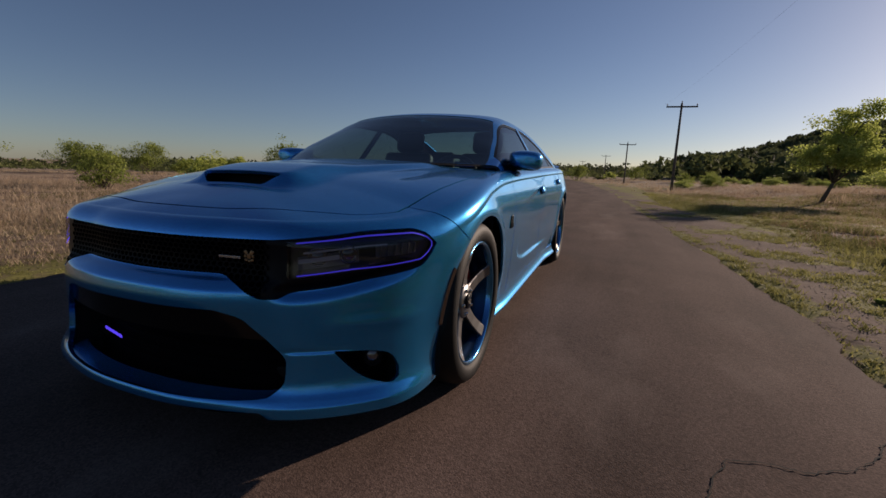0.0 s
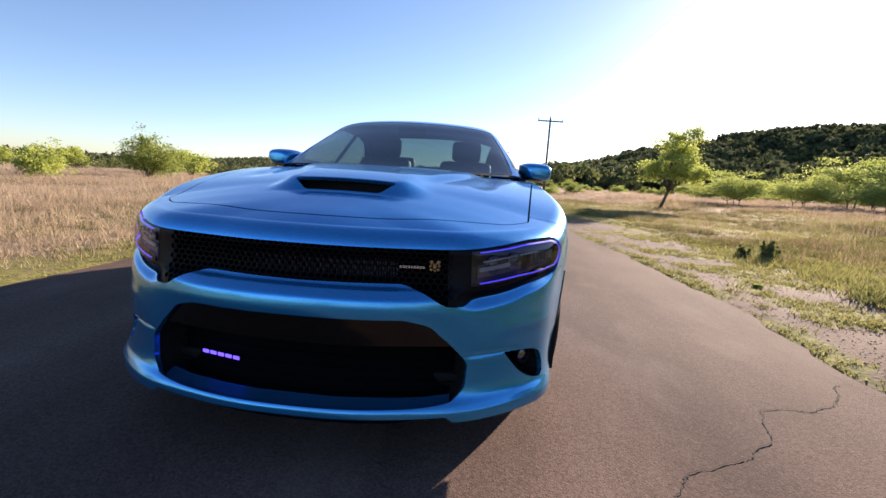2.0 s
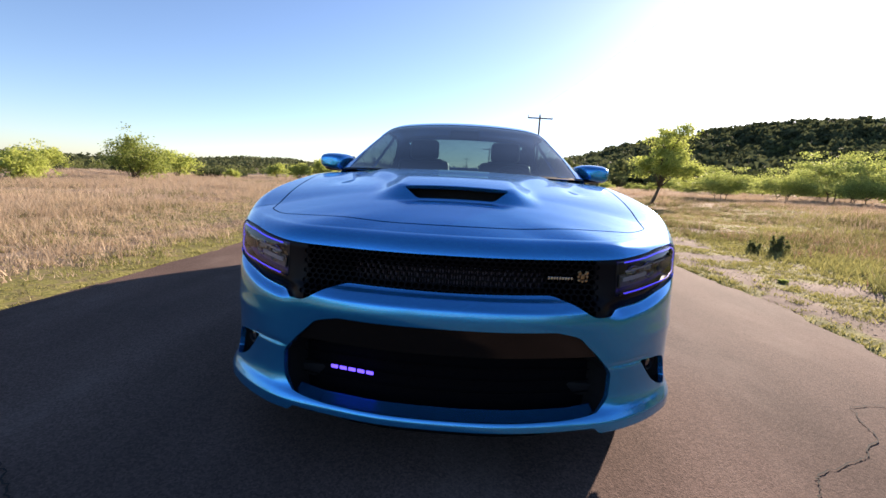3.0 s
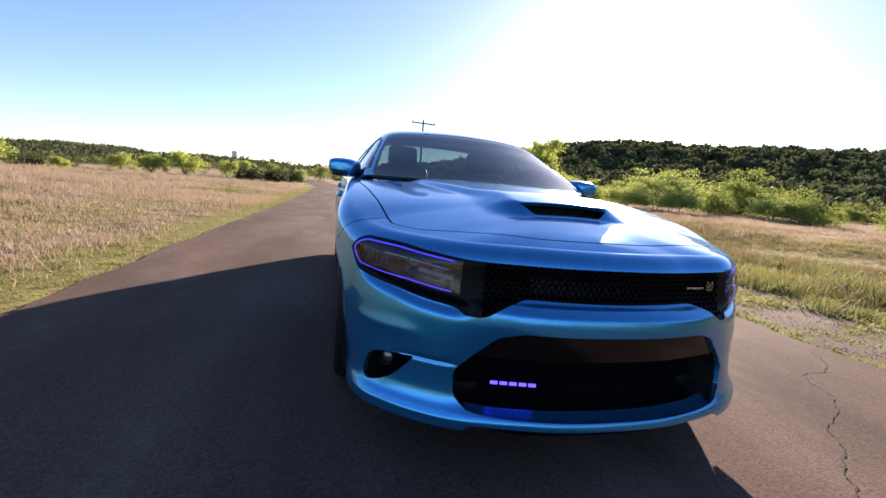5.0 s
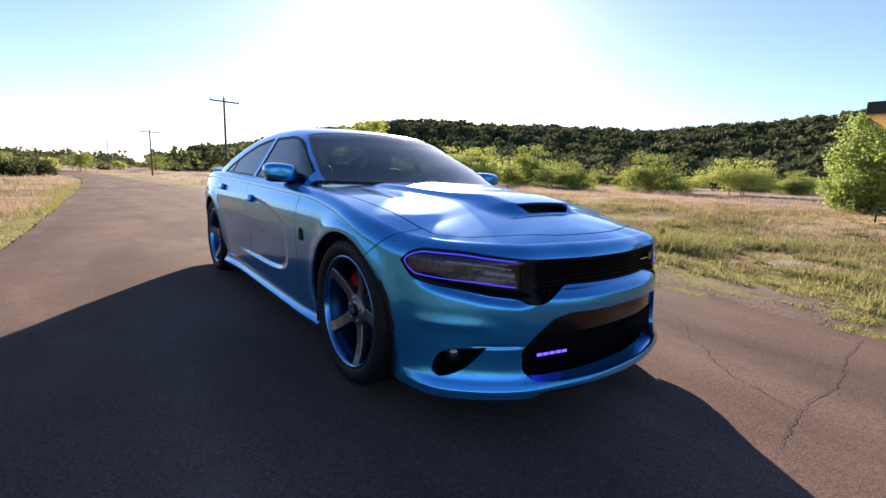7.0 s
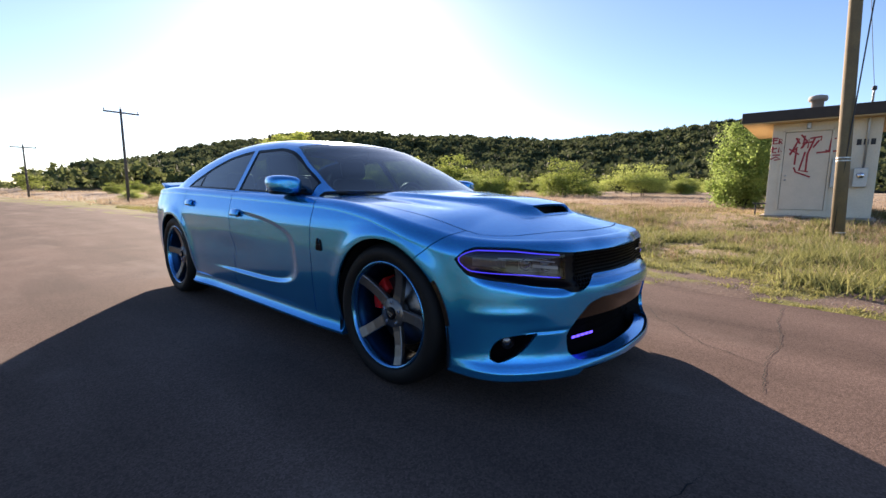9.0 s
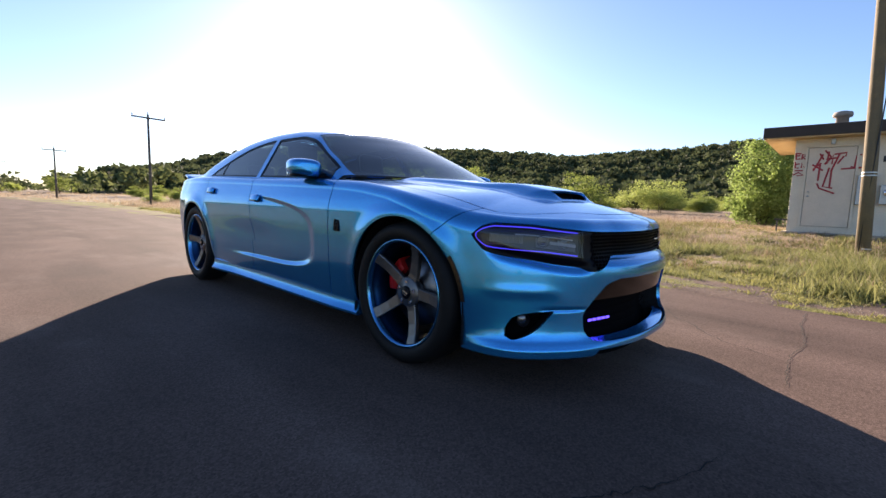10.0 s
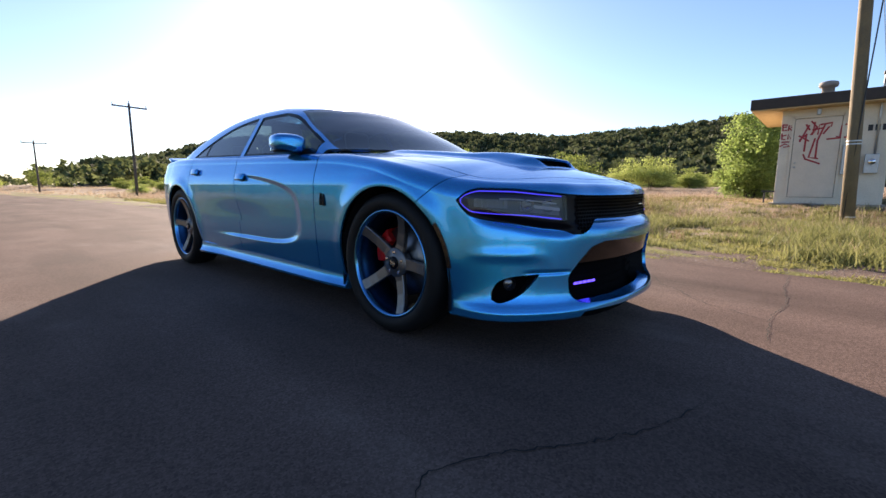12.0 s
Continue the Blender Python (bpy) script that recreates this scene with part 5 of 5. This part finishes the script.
for sgn in (-1, 1):
    wheel((sgn * .930, AXLE_F, HUB_Z), sgn, -0.34 if sgn < 0 else 2.6)
    wheel((sgn * .955, AXLE_R, HUB_Z), sgn, 0.2 if sgn < 0 else 1.1)
    brake((sgn * .900, AXLE_F, HUB_Z), sgn)
    brake((sgn * .920, AXLE_R, HUB_Z), sgn)


# door mirrors
def mirror_part(sgn):
    bm = bmesh.new()
    bmesh.ops.create_uvsphere(bm, u_segments=32, v_segments=20, radius=1)
    for v in bm.verts:
        x, y, z = v.co
        x, z = math.copysign(abs(x) ** .55, x), math.copysign(abs(z) ** .6, z)
        y = math.copysign(abs(y) ** .75, y)
        tap = 1 - .12 * (x < 0) * abs(x)
        v.co = (x * .106, max(y, -.95) * .136 if y < 0 else y * .085, z * .061 * tap - .006 * x)
    body = part("mirror", bm, PAINT, car)
    set_smooth(body.data)
    body.matrix_local = pose(sgn * .912, 1.04, 1.048, 0, 0, sgn * 14)
    bm = bmesh.new()
    box(bm, (.170, .008, .094), (0, .085, 0), .003)
    part("mirror_glass", bm, CHROME, body)
    bm = bmesh.new()
    bmesh.ops.create_uvsphere(bm, u_segments=24, v_segments=12, radius=1)
    for v in bm.verts:
        x, y, z = v.co
        v.co = (math.copysign(abs(x) ** .6, x) * .090, y * .100, -.048 + z * .018)
    set_smooth(part("mirror_base", bm, BLACK_GLOSS, body).data)
    v, f = tube([(sgn * .77, .93, .985), (sgn * .82, .98, 1.0), (sgn * .87, 1.02, 1.01)], [.030, .026, .022], 10)
    part("mirror_foot", set_smooth(raw_mesh("mirror_foot", v, f)), BLACK_GLOSS, car)


for sgn in (-1, 1):
    mirror_part(sgn)
    # pull handles in shallow cups
    for yy, zz in ((1.735, .830), (2.65, .884)):
        i = int(np.argmin(np.abs(P[:, 70, 1] - yy) + (S[:, 0] > S_END - 1.5) * 9 + (S[:, 0] < 1.2) * 9))
        row = P[i, :N_SIDE + N_ARC]
        xx = float(np.interp(zz, row[:, 2], row[:, 0]))
        bm = bmesh.new()
        bmesh.ops.create_uvsphere(bm, u_segments=24, v_segments=12, radius=1)
        for v in bm.verts:
            v.co = (v.co.x * .007, v.co.y * .068, v.co.z * .046)
        cup = part("handle_cup", bm, BLACK_GLOSS, car)
        cup.location = (sgn * (xx - .003), yy, zz - .008)
        bm = bmesh.new()
        box(bm, (.026, .128, .056), (0, 0, 0), .013, segments=3)
        hd = part("door_handle", bm, PAINT, car)
        set_smooth(hd.data)
        hd.matrix_local = pose(sgn * (xx + .012), yy, zz + .010, 0, -sgn * 20, 0)
    # wing emblem, side marker
    i = int(np.argmin(np.abs(P[:, 70, 1] - .60) + (S[:, 0] > 3) * 9))
    xx = float(np.interp(.695, P[i, :N_SIDE, 2], P[i, :N_SIDE, 0]))
    bm = bmesh.new()
    box(bm, (.006, .030, .040), (0, -.012, -.012), .007)
    box(bm, (.006, .030, .034), (0, .014, -.014), .007)
    box(bm, (.006, .016, .040), (0, .018, .022), .005, Matrix.Rotation(.25, 3, "X"))
    box(bm, (.006, .016, .036), (0, -.016, .020), .005, Matrix.Rotation(-.35, 3, "X"))
    box(bm, (.006, .012, .020), (0, .002, .012), .004)
    part("wing_emblem", bm, BLACK_GLOSS, car).location = (sgn * (xx + .002), .60, .692)
    verts, faces = [], []
    for k in range(13):
        t = math.radians(4 + 30 * k / 12)
        for rr_, dx in ((ARCH + .003, .004), (ARCH + .022, .004), (ARCH + .022, -.01), (ARCH + .003, -.01)):
            yy, zz = AXLE_F - math.cos(t) * rr_, HUB_Z + math.sin(t) * rr_
            ii = int(np.argmin(np.abs(P[:320, 80, 1] - yy)))
            xb = float(np.interp(zz, P[ii, :N_SIDE, 2], P[ii, :N_SIDE, 0]))
            verts.append((sgn * (xb + dx), yy, zz))
    for k in range(12):
        for q in range(4):
            n_ = (q + 1) % 4
            faces.append((k * 4 + q, k * 4 + n_, (k + 1) * 4 + n_, (k + 1) * 4 + q))
    faces += [(0, 1, 2, 3), (48, 49, 50, 51)]
    part("side_marker", raw_mesh("side_marker", verts, faces), AMBER, car, "smoked amber side marker")

# boot spoiler
verts, faces = [], []
prof = [(3.86, 1.045), (3.93, 1.065), (4.02, 1.092), (4.035, 1.082), (3.95, 1.03)]
xs_ = np.linspace(-.80, .80, 31)
for xx in xs_:
    k = .16 * (abs(xx) / .8) ** 2.4
    for yy, zz in prof:
        verts.append((xx, yy - k, zz - .02 * (abs(xx) / .8) ** 3))
for i in range(30):
    for q in range(5):
        n_ = (q + 1) % 5
        faces.append((i * 5 + q, (i + 1) * 5 + q, (i + 1) * 5 + n_, i * 5 + n_))
faces += [tuple(range(5)), tuple(range(150, 155))]
part("boot_spoiler", set_smooth(raw_mesh("boot_spoiler", verts, faces)), PAINT, car)


# cabin furniture seen through the glass
def seat(at, back_h=.62):
    def cushion(name, size, r, parent, m):
        bm = bmesh.new()
        box(bm, size, (0, 0, 0), r, segments=3)
        ob = part(name, bm, LEATHER, parent)
        set_smooth(ob.data)
        ob.matrix_local = m
        return ob
    base = cushion("seat", (.50, .50, .16), .05, car, pose(*at))
    cushion("seat_back", (.48, .13, back_h), .05, base, pose(0, .30, .34, -14, 0, 0))
    cushion("headrest", (.27, .10, .19), .045, base, pose(0, .39, .74, -10, 0, 0))


for xx in (-.38, .38):
    seat((xx, 1.62, .48))
    seat((xx, 2.48, .34), .50)
bm = bmesh.new()
box(bm, (1.46, .42, .16), (0, .86, .86), .06, segments=3)
box(bm, (1.40, .30, .40), (0, .80, .66), .04)
set_smooth(part("dashboard", bm, BLACK_MATT, car).data)
bm = bmesh.new()
box(bm, (1.56, 2.6, .05), (0, 1.9, .33), .01)
box(bm, (1.5, .04, .55), (0, 2.98, .62), .01)
box(bm, (1.40, .50, .03), (0, 3.18, .90), .01)
for sgn in (-1, 1):
    box(bm, (.05, 2.3, .55), (sgn * .80, 1.95, .66), .02)
part("cabin_lining", bm, BLACK_MATT, car)
v, f = tube([(.38 + .18 * math.cos(t), 1.12 + .06 * math.sin(t), .90 + .17 * math.sin(t)) for t in np.linspace(0, 2 * math.pi, 33)], [.016] * 33, 8)
part("steering_wheel", set_smooth(raw_mesh("steering_wheel", v, f)), LEATHER, car)
bm = bmesh.new()
box(bm, (.22, .03, .065), (0, 1.16, 1.29), .014)
part("inner_mirror", bm, BLACK_MATT, car)


# ---- poles, building, tower ----
WOOD = mat("weathered_pole_wood", (.20, .145, .075), .85, vary=.5, scale=3, bump=.5, bump_scale=60, color2=(.13, .10, .06))
GREYWOOD = mat("grey_pole_wood", (.13, .11, .10), .9, vary=.4, scale=3, bump=.4, bump_scale=50)
TIN = mat("galvanised_metal", (.45, .46, .47), .4, .8, vary=.2, scale=20)
WALL = mat("cream_painted_block", (.72, .63, .50), .85, vary=.18, scale=2.2, bump=.25, bump_scale=60, color2=(.60, .52, .41))
DOORPAINT = mat("cream_painted_door", (.68, .57, .45), .6, vary=.15, scale=3)
FASCIA = mat("dark_brown_fascia", (.045, .032, .026), .7, vary=.3, scale=8)
SOFFIT = mat("tan_soffit", (.58, .40, .20), .8, vary=.2, scale=5)
SPRAY = mat("red_spray_paint", (.42, .03, .04), .6, vary=.3, scale=30)
DARKPAINT = mat("dark_lettering", (.03, .03, .035), .7, vary=.2, scale=30)
CONCRETE = mat("concrete", (.34, .30, .26), .9, vary=.35, scale=4, bump=.3)
WHITE = mat("white_tower_paint", (.75, .75, .74), .6, vary=.1, scale=.3)
CABLE = mat("black_cable", (.02, .02, .02), .6, vary=.2, scale=30)


def utility_pole(x, y, height, r0=.10, label="weathered wooden utility pole with one crossarm"):
    z = gz1(x, y)
    root = thing("utility_pole", label, "pole", "utility poles along the road", (x, y, z))
    v, f = tube([(0, 0, -.3), (0, 0, height * .5), (0, 0, height)], [r0, r0 * .85, r0 * .68], 14)
    part("pole", set_smooth(raw_mesh("pole", v, f)), GREYWOOD, root)
    bm = bmesh.new()
    box(bm, (2.0, .09, .10), (0, -.12, height - .25), .01)
    part("crossarm", bm, GREYWOOD, root)
    for dx in (-.95, 0, .95):
        v, f = lathe([(0, 0), (0, .03), (.05, .035), (.07, .02), (.12, .045), (.16, .03), (.17, 0)], steps=12)
        ins = part("insulator", raw_mesh("insulator", v, f), TIN, root)
        ins.matrix_local = pose(dx, -.12 if dx else 0, height - .21 if dx else height, 0, -90, 0)
    return root


POLES = [(5.5, 33.6, 6.2), (2.85, 60.0, 5.3), (-.6, 112.0, 6.0), (-9.0, 160.0, 6.0)]
pole_things = []
for x, y, h in POLES:
    p_ = utility_pole(x, y, h)
    p_.rotation_euler[2] = .10
    pole_things.append(p_)


def wire(a, b, sag, r=.008):
    a, b = Vector(a), Vector(b)
    pts = [a.lerp(b, k / 16) - Vector((0, 0, sag * 4 * (k / 16) * (1 - k / 16))) for k in range(17)]
    v, f = tube(pts, [r] * 17, 5)
    return raw_mesh("wire", v, f)


# the big pole in front of the building
BX, BY = 9.65, -1.95
big = thing("utility_pole", "thick yellowish wooden pole with steel bands beside the building", "pole", "utility poles along the road", (BX, BY, gz1(BX, BY)))
LEAN = -.040
v, f = tube([(0, 0, -.3), (.0, -LEAN * 2, 2), (.0, -LEAN * 5, 5), (.0, -LEAN * 9.2, 9.2)], [.118, .112, .105, .09], 24)
part("pole", set_smooth(raw_mesh("pole", v, f)), WOOD, big)
for z_ in (.23, 1.68, 1.74):
    v, f = lathe([(-.012, .119), (.012, .119)], steps=28)
    bn = part("steel_band", raw_mesh("steel_band", v, f), TIN, big)
    bn.matrix_local = pose(0, -LEAN * z_, z_, 0, -90, 0)
bm = bmesh.new()
box(bm, (2.4, .10, .12), (0, -LEAN * 9 - .12, 8.85), .01)
part("crossarm", bm, WOOD, big)
v, f = tube([(-.10, .085, .0), (-.10, .02, 2.2), (-.09, -.08, 5), (-.08, -.2, 9)], [.012] * 4, 8)
part("conduit", set_smooth(raw_mesh("conduit", v, f)), CABLE, big)

# small service building
HX = 13.1                      # its front wall
Y0, Y1 = -.43, -2.62            # front wall from end to end
HZ = .34
hut = thing("service_building", "small cream painted block building with flat roof and red graffiti", "building", at=(HX, 0, HZ))
DEPTH, WH = 3.3, 2.56
for size, at in (((.16, Y0 - Y1, WH), (.08, (Y0 + Y1) / 2, WH / 2)), ((.16, Y0 - Y1, WH), (DEPTH - .08, (Y0 + Y1) / 2, WH / 2)),
                 ((DEPTH - .32, .16, WH), (DEPTH / 2, Y0 - .08, WH / 2)), ((DEPTH - .32, .16, WH), (DEPTH / 2, Y1 + .08, WH / 2))):
    bm = bmesh.new()
    box(bm, size, at, .006)
    part("wall", bm, WALL, hut)
bm = bmesh.new()
box(bm, (DEPTH + .3, Y0 - Y1 + .2, .12), (DEPTH / 2, (Y0 + Y1) / 2, -.02), .01)
part("footing", bm, CONCRETE, hut)
bm = bmesh.new()
box(bm, (DEPTH + .95, Y0 - Y1 + 1.35, .03), (DEPTH / 2, (Y0 + Y1) / 2, WH + .015), .004)
part("soffit", bm, SOFFIT, hut)
bm = bmesh.new()
box(bm, (DEPTH + 1.0, Y0 - Y1 + 1.40, .28), (DEPTH / 2, (Y0 + Y1) / 2, WH + .172), .01)
part("roof", bm, FASCIA, hut)
bm = bmesh.new()
DY0, DY1 = -.73, -1.68
box(bm, (.03, DY0 - DY1, 2.10), (-.002, (DY0 + DY1) / 2, .21 + 1.05), .004)
part("door", bm, DOORPAINT, hut)
bm = bmesh.new()
box(bm, (.024, DY0 - DY1 + .012, 2.11), (-.004, (DY0 + DY1) / 2, .21 + 1.05), 0)
part("door_seal", bm, FASCIA, hut)
bm = bmesh.new()
for yy in (DY0 + .036, DY1 - .036):
    box(bm, (.05, .05, 2.17), (-.012, yy, .21 + 1.085), .004)
box(bm, (.05, DY0 - DY1 + .11, .05), (-.012, (DY0 + DY1) / 2, .21 + 2.145), .004)
part("door_frame", bm, WALL, hut)
bm = bmesh.new()
box(bm, (.05, .05, .05), (-.035, DY0 - .08, 1.02), .02)
box(bm, (.03, .04, .04), (-.03, DY0 - .08, 1.14), .015)
part("door_knob", bm, TIN, hut)
bm = bmesh.new()
box(bm, (.10, .09, .16), (-.05, -1.20, 2.47), .02)
part("wall_lamp", bm, TIN, hut)
bm = bmesh.new()
box(bm, (.12, .34, .76), (-.06, -1.93, 1.19), .012)
part("meter_cabinet", bm, TIN, hut)
bm = bmesh.new()
box(bm, (.13, .26, .48), (-.065, -2.32, 1.07), .012)
meter = part("meter_box", bm, TIN, hut)
v, f = lathe([(0, 0), (0, .08), (.06, .075), (.09, .05), (.10, 0)], steps=24)
dial = part("meter_glass", set_smooth(raw_mesh("meter_glass", v, f)), CHROME, meter)
dial.matrix_local = pose(-.13, -2.32, 1.12, 0, 0, 180)
v, f = tube([(-.03, -2.36, 1.30), (-.03, -2.36, 2.4), (-.03, -2.36, 3.15), (-.10, -2.36, 3.22)], [.024] * 4, 10)
part("service_mast", set_smooth(raw_mesh("service_mast", v, f)), TIN, hut)
bm = bmesh.new()
box(bm, (.12, .10, .12), (-.08, -2.36, 3.26), .04)
part("weatherhead", bm, DARKPAINT, hut)
v, f = lathe([(-.16, .14), (.20, .14), (.20, .20), (.26, .22), (.33, .20), (.36, .10), (.37, 0)], steps=28)
vent = part("roof_vent", set_smooth(raw_mesh("roof_vent", v, f)), CONCRETE, hut)
vent.matrix_local = pose(.9, -1.30, WH + .47, 0, -90, 0)
# number on the wall, as bars
bm = bmesh.new()
for k in range(3):
    box(bm, (.004, .09, .15), (-.006, -2.22 - k * .13, 1.97), 0)
part("number_bar", bm, DARKPAINT, hut)


def strokes(lines, r):
    out = []
    for pts in lines:
        out.append(([(-.004 - .0, y_, z_) for y_, z_ in pts], [r] * len(pts)))
    v, f = tubes(out, 6)
    v = [(-.004 + (x + .004) * .3, y, z) for x, y, z in v]
    return raw_mesh("graffiti", v, f)


# tall scrawl over the door and its drips
lines = [[(-0.83, 1.87), (-1.06, 1.71)],
         [(-1.03, 2.14), (-0.86, 1.7)],
         [(-0.85, 1.74), (-1.01, 1.91)],
         [(-0.99, 1.87), (-0.98, 1.44)],
         [(-1.06, 2.24), (-1.19, 2.07), (-1.08, 1.87)],
         [(-0.96, 2.16), (-1.05, 2.0)],
         [(-1.14, 2.21), (-1.12, 1.88), (-1.24, 2.12), (-1.22, 1.87)],
         [(-1.1, 2.0), (-1.33, 2.04)],
         [(-1.25, 2.13), (-1.49, 2.16), (-1.47, 2.06)],
         [(-1.35, 2.13), (-1.23, 1.71), (-1.23, 1.25)],
         [(-1.44, 2.07), (-1.33, 1.88)],
         [(-1.18, 1.78), (-1.09, 1.28), (-1.29, 1.24)],
         [(-0.97, 1.37), (-1.02, 1.24), (-1.34, 1.1)],
         [(-1.78, 2.1), (-1.69, 2.07), (-1.67, 1.78), (-1.59, 1.8)],
         [(-1.41, 1.74), (-1.81, 1.77)]]
g1 = part("graffiti", strokes(lines, .021), SPRAY, hut, "red spray-painted scrawl")
g1.location.x = -.020
# three small tags above one another by the corner
lines = [[(-.46, 2.19), (-.47, 2.03), (-.56, 2.04)], [(-.46, 2.12), (-.55, 2.13)], [(-.45, 2.19), (-.57, 2.18)], [(-.59, 2.02), (-.60, 2.16), (-.69, 2.13), (-.61, 2.08), (-.68, 2.02)],
         [(-.46, 1.96), (-.47, 1.80), (-.55, 1.79)], [(-.45, 1.88), (-.56, 1.91)], [(-.60, 1.79), (-.60, 1.93), (-.66, 1.80), (-.74, 1.98)],
         [(-.44, 1.60), (-.55, 1.67), (-.66, 1.60), (-.52, 1.58)], [(-.47, 1.72), (-.64, 1.72)]]
part("graffiti", strokes(lines, .019), SPRAY, hut, "small red spray-painted tags")
bm = bmesh.new()
box(bm, (.10, .30, .04), (-.10, -.30, .36), .01)
box(bm, (.04, .04, .30), (-.10, -.22, .18), .01)
part("wall_tap", bm, DARKPAINT, hut)

for k, z0_ in ((0, 8.8),):
    me = wire((BX + (k - .5) * 2.0, BY - LEAN * 9, z0_ + .1), (POLES[0][0] + (k - .5) * 2.2, POLES[0][1], POLES[0][2] - .1), .7, .0018)
    tagged(part("overhead_wire", me, CABLE), "thin black overhead wire strung between the poles", "wire", "overhead wires")
me = wire((BX, BY - LEAN * 8, 8.0), (HX - .08, -2.36, HZ + 3.26), .25, .006)
tagged(part("service_wire", me, CABLE), "thin black service wire running to the small building", "wire")

# far water tower on the hill
tx, ty = -197.0, 900.0
tz = float(ground_z(tx, ty)) + 7.0
tower = thing("water_tower", "white cylindrical water tower on the far hill", "tower", at=(tx, ty, tz))
v, f = lathe([(-14, 0), (-14, 5.0), (15, 5.0), (16, 4.6), (16.8, 3.0), (17, 0)], steps=32)
tk = part("tank", set_smooth(raw_mesh("tank", v, f)), WHITE, tower)
tk.matrix_local = pose(0, 0, 0, 0, -90, 0)
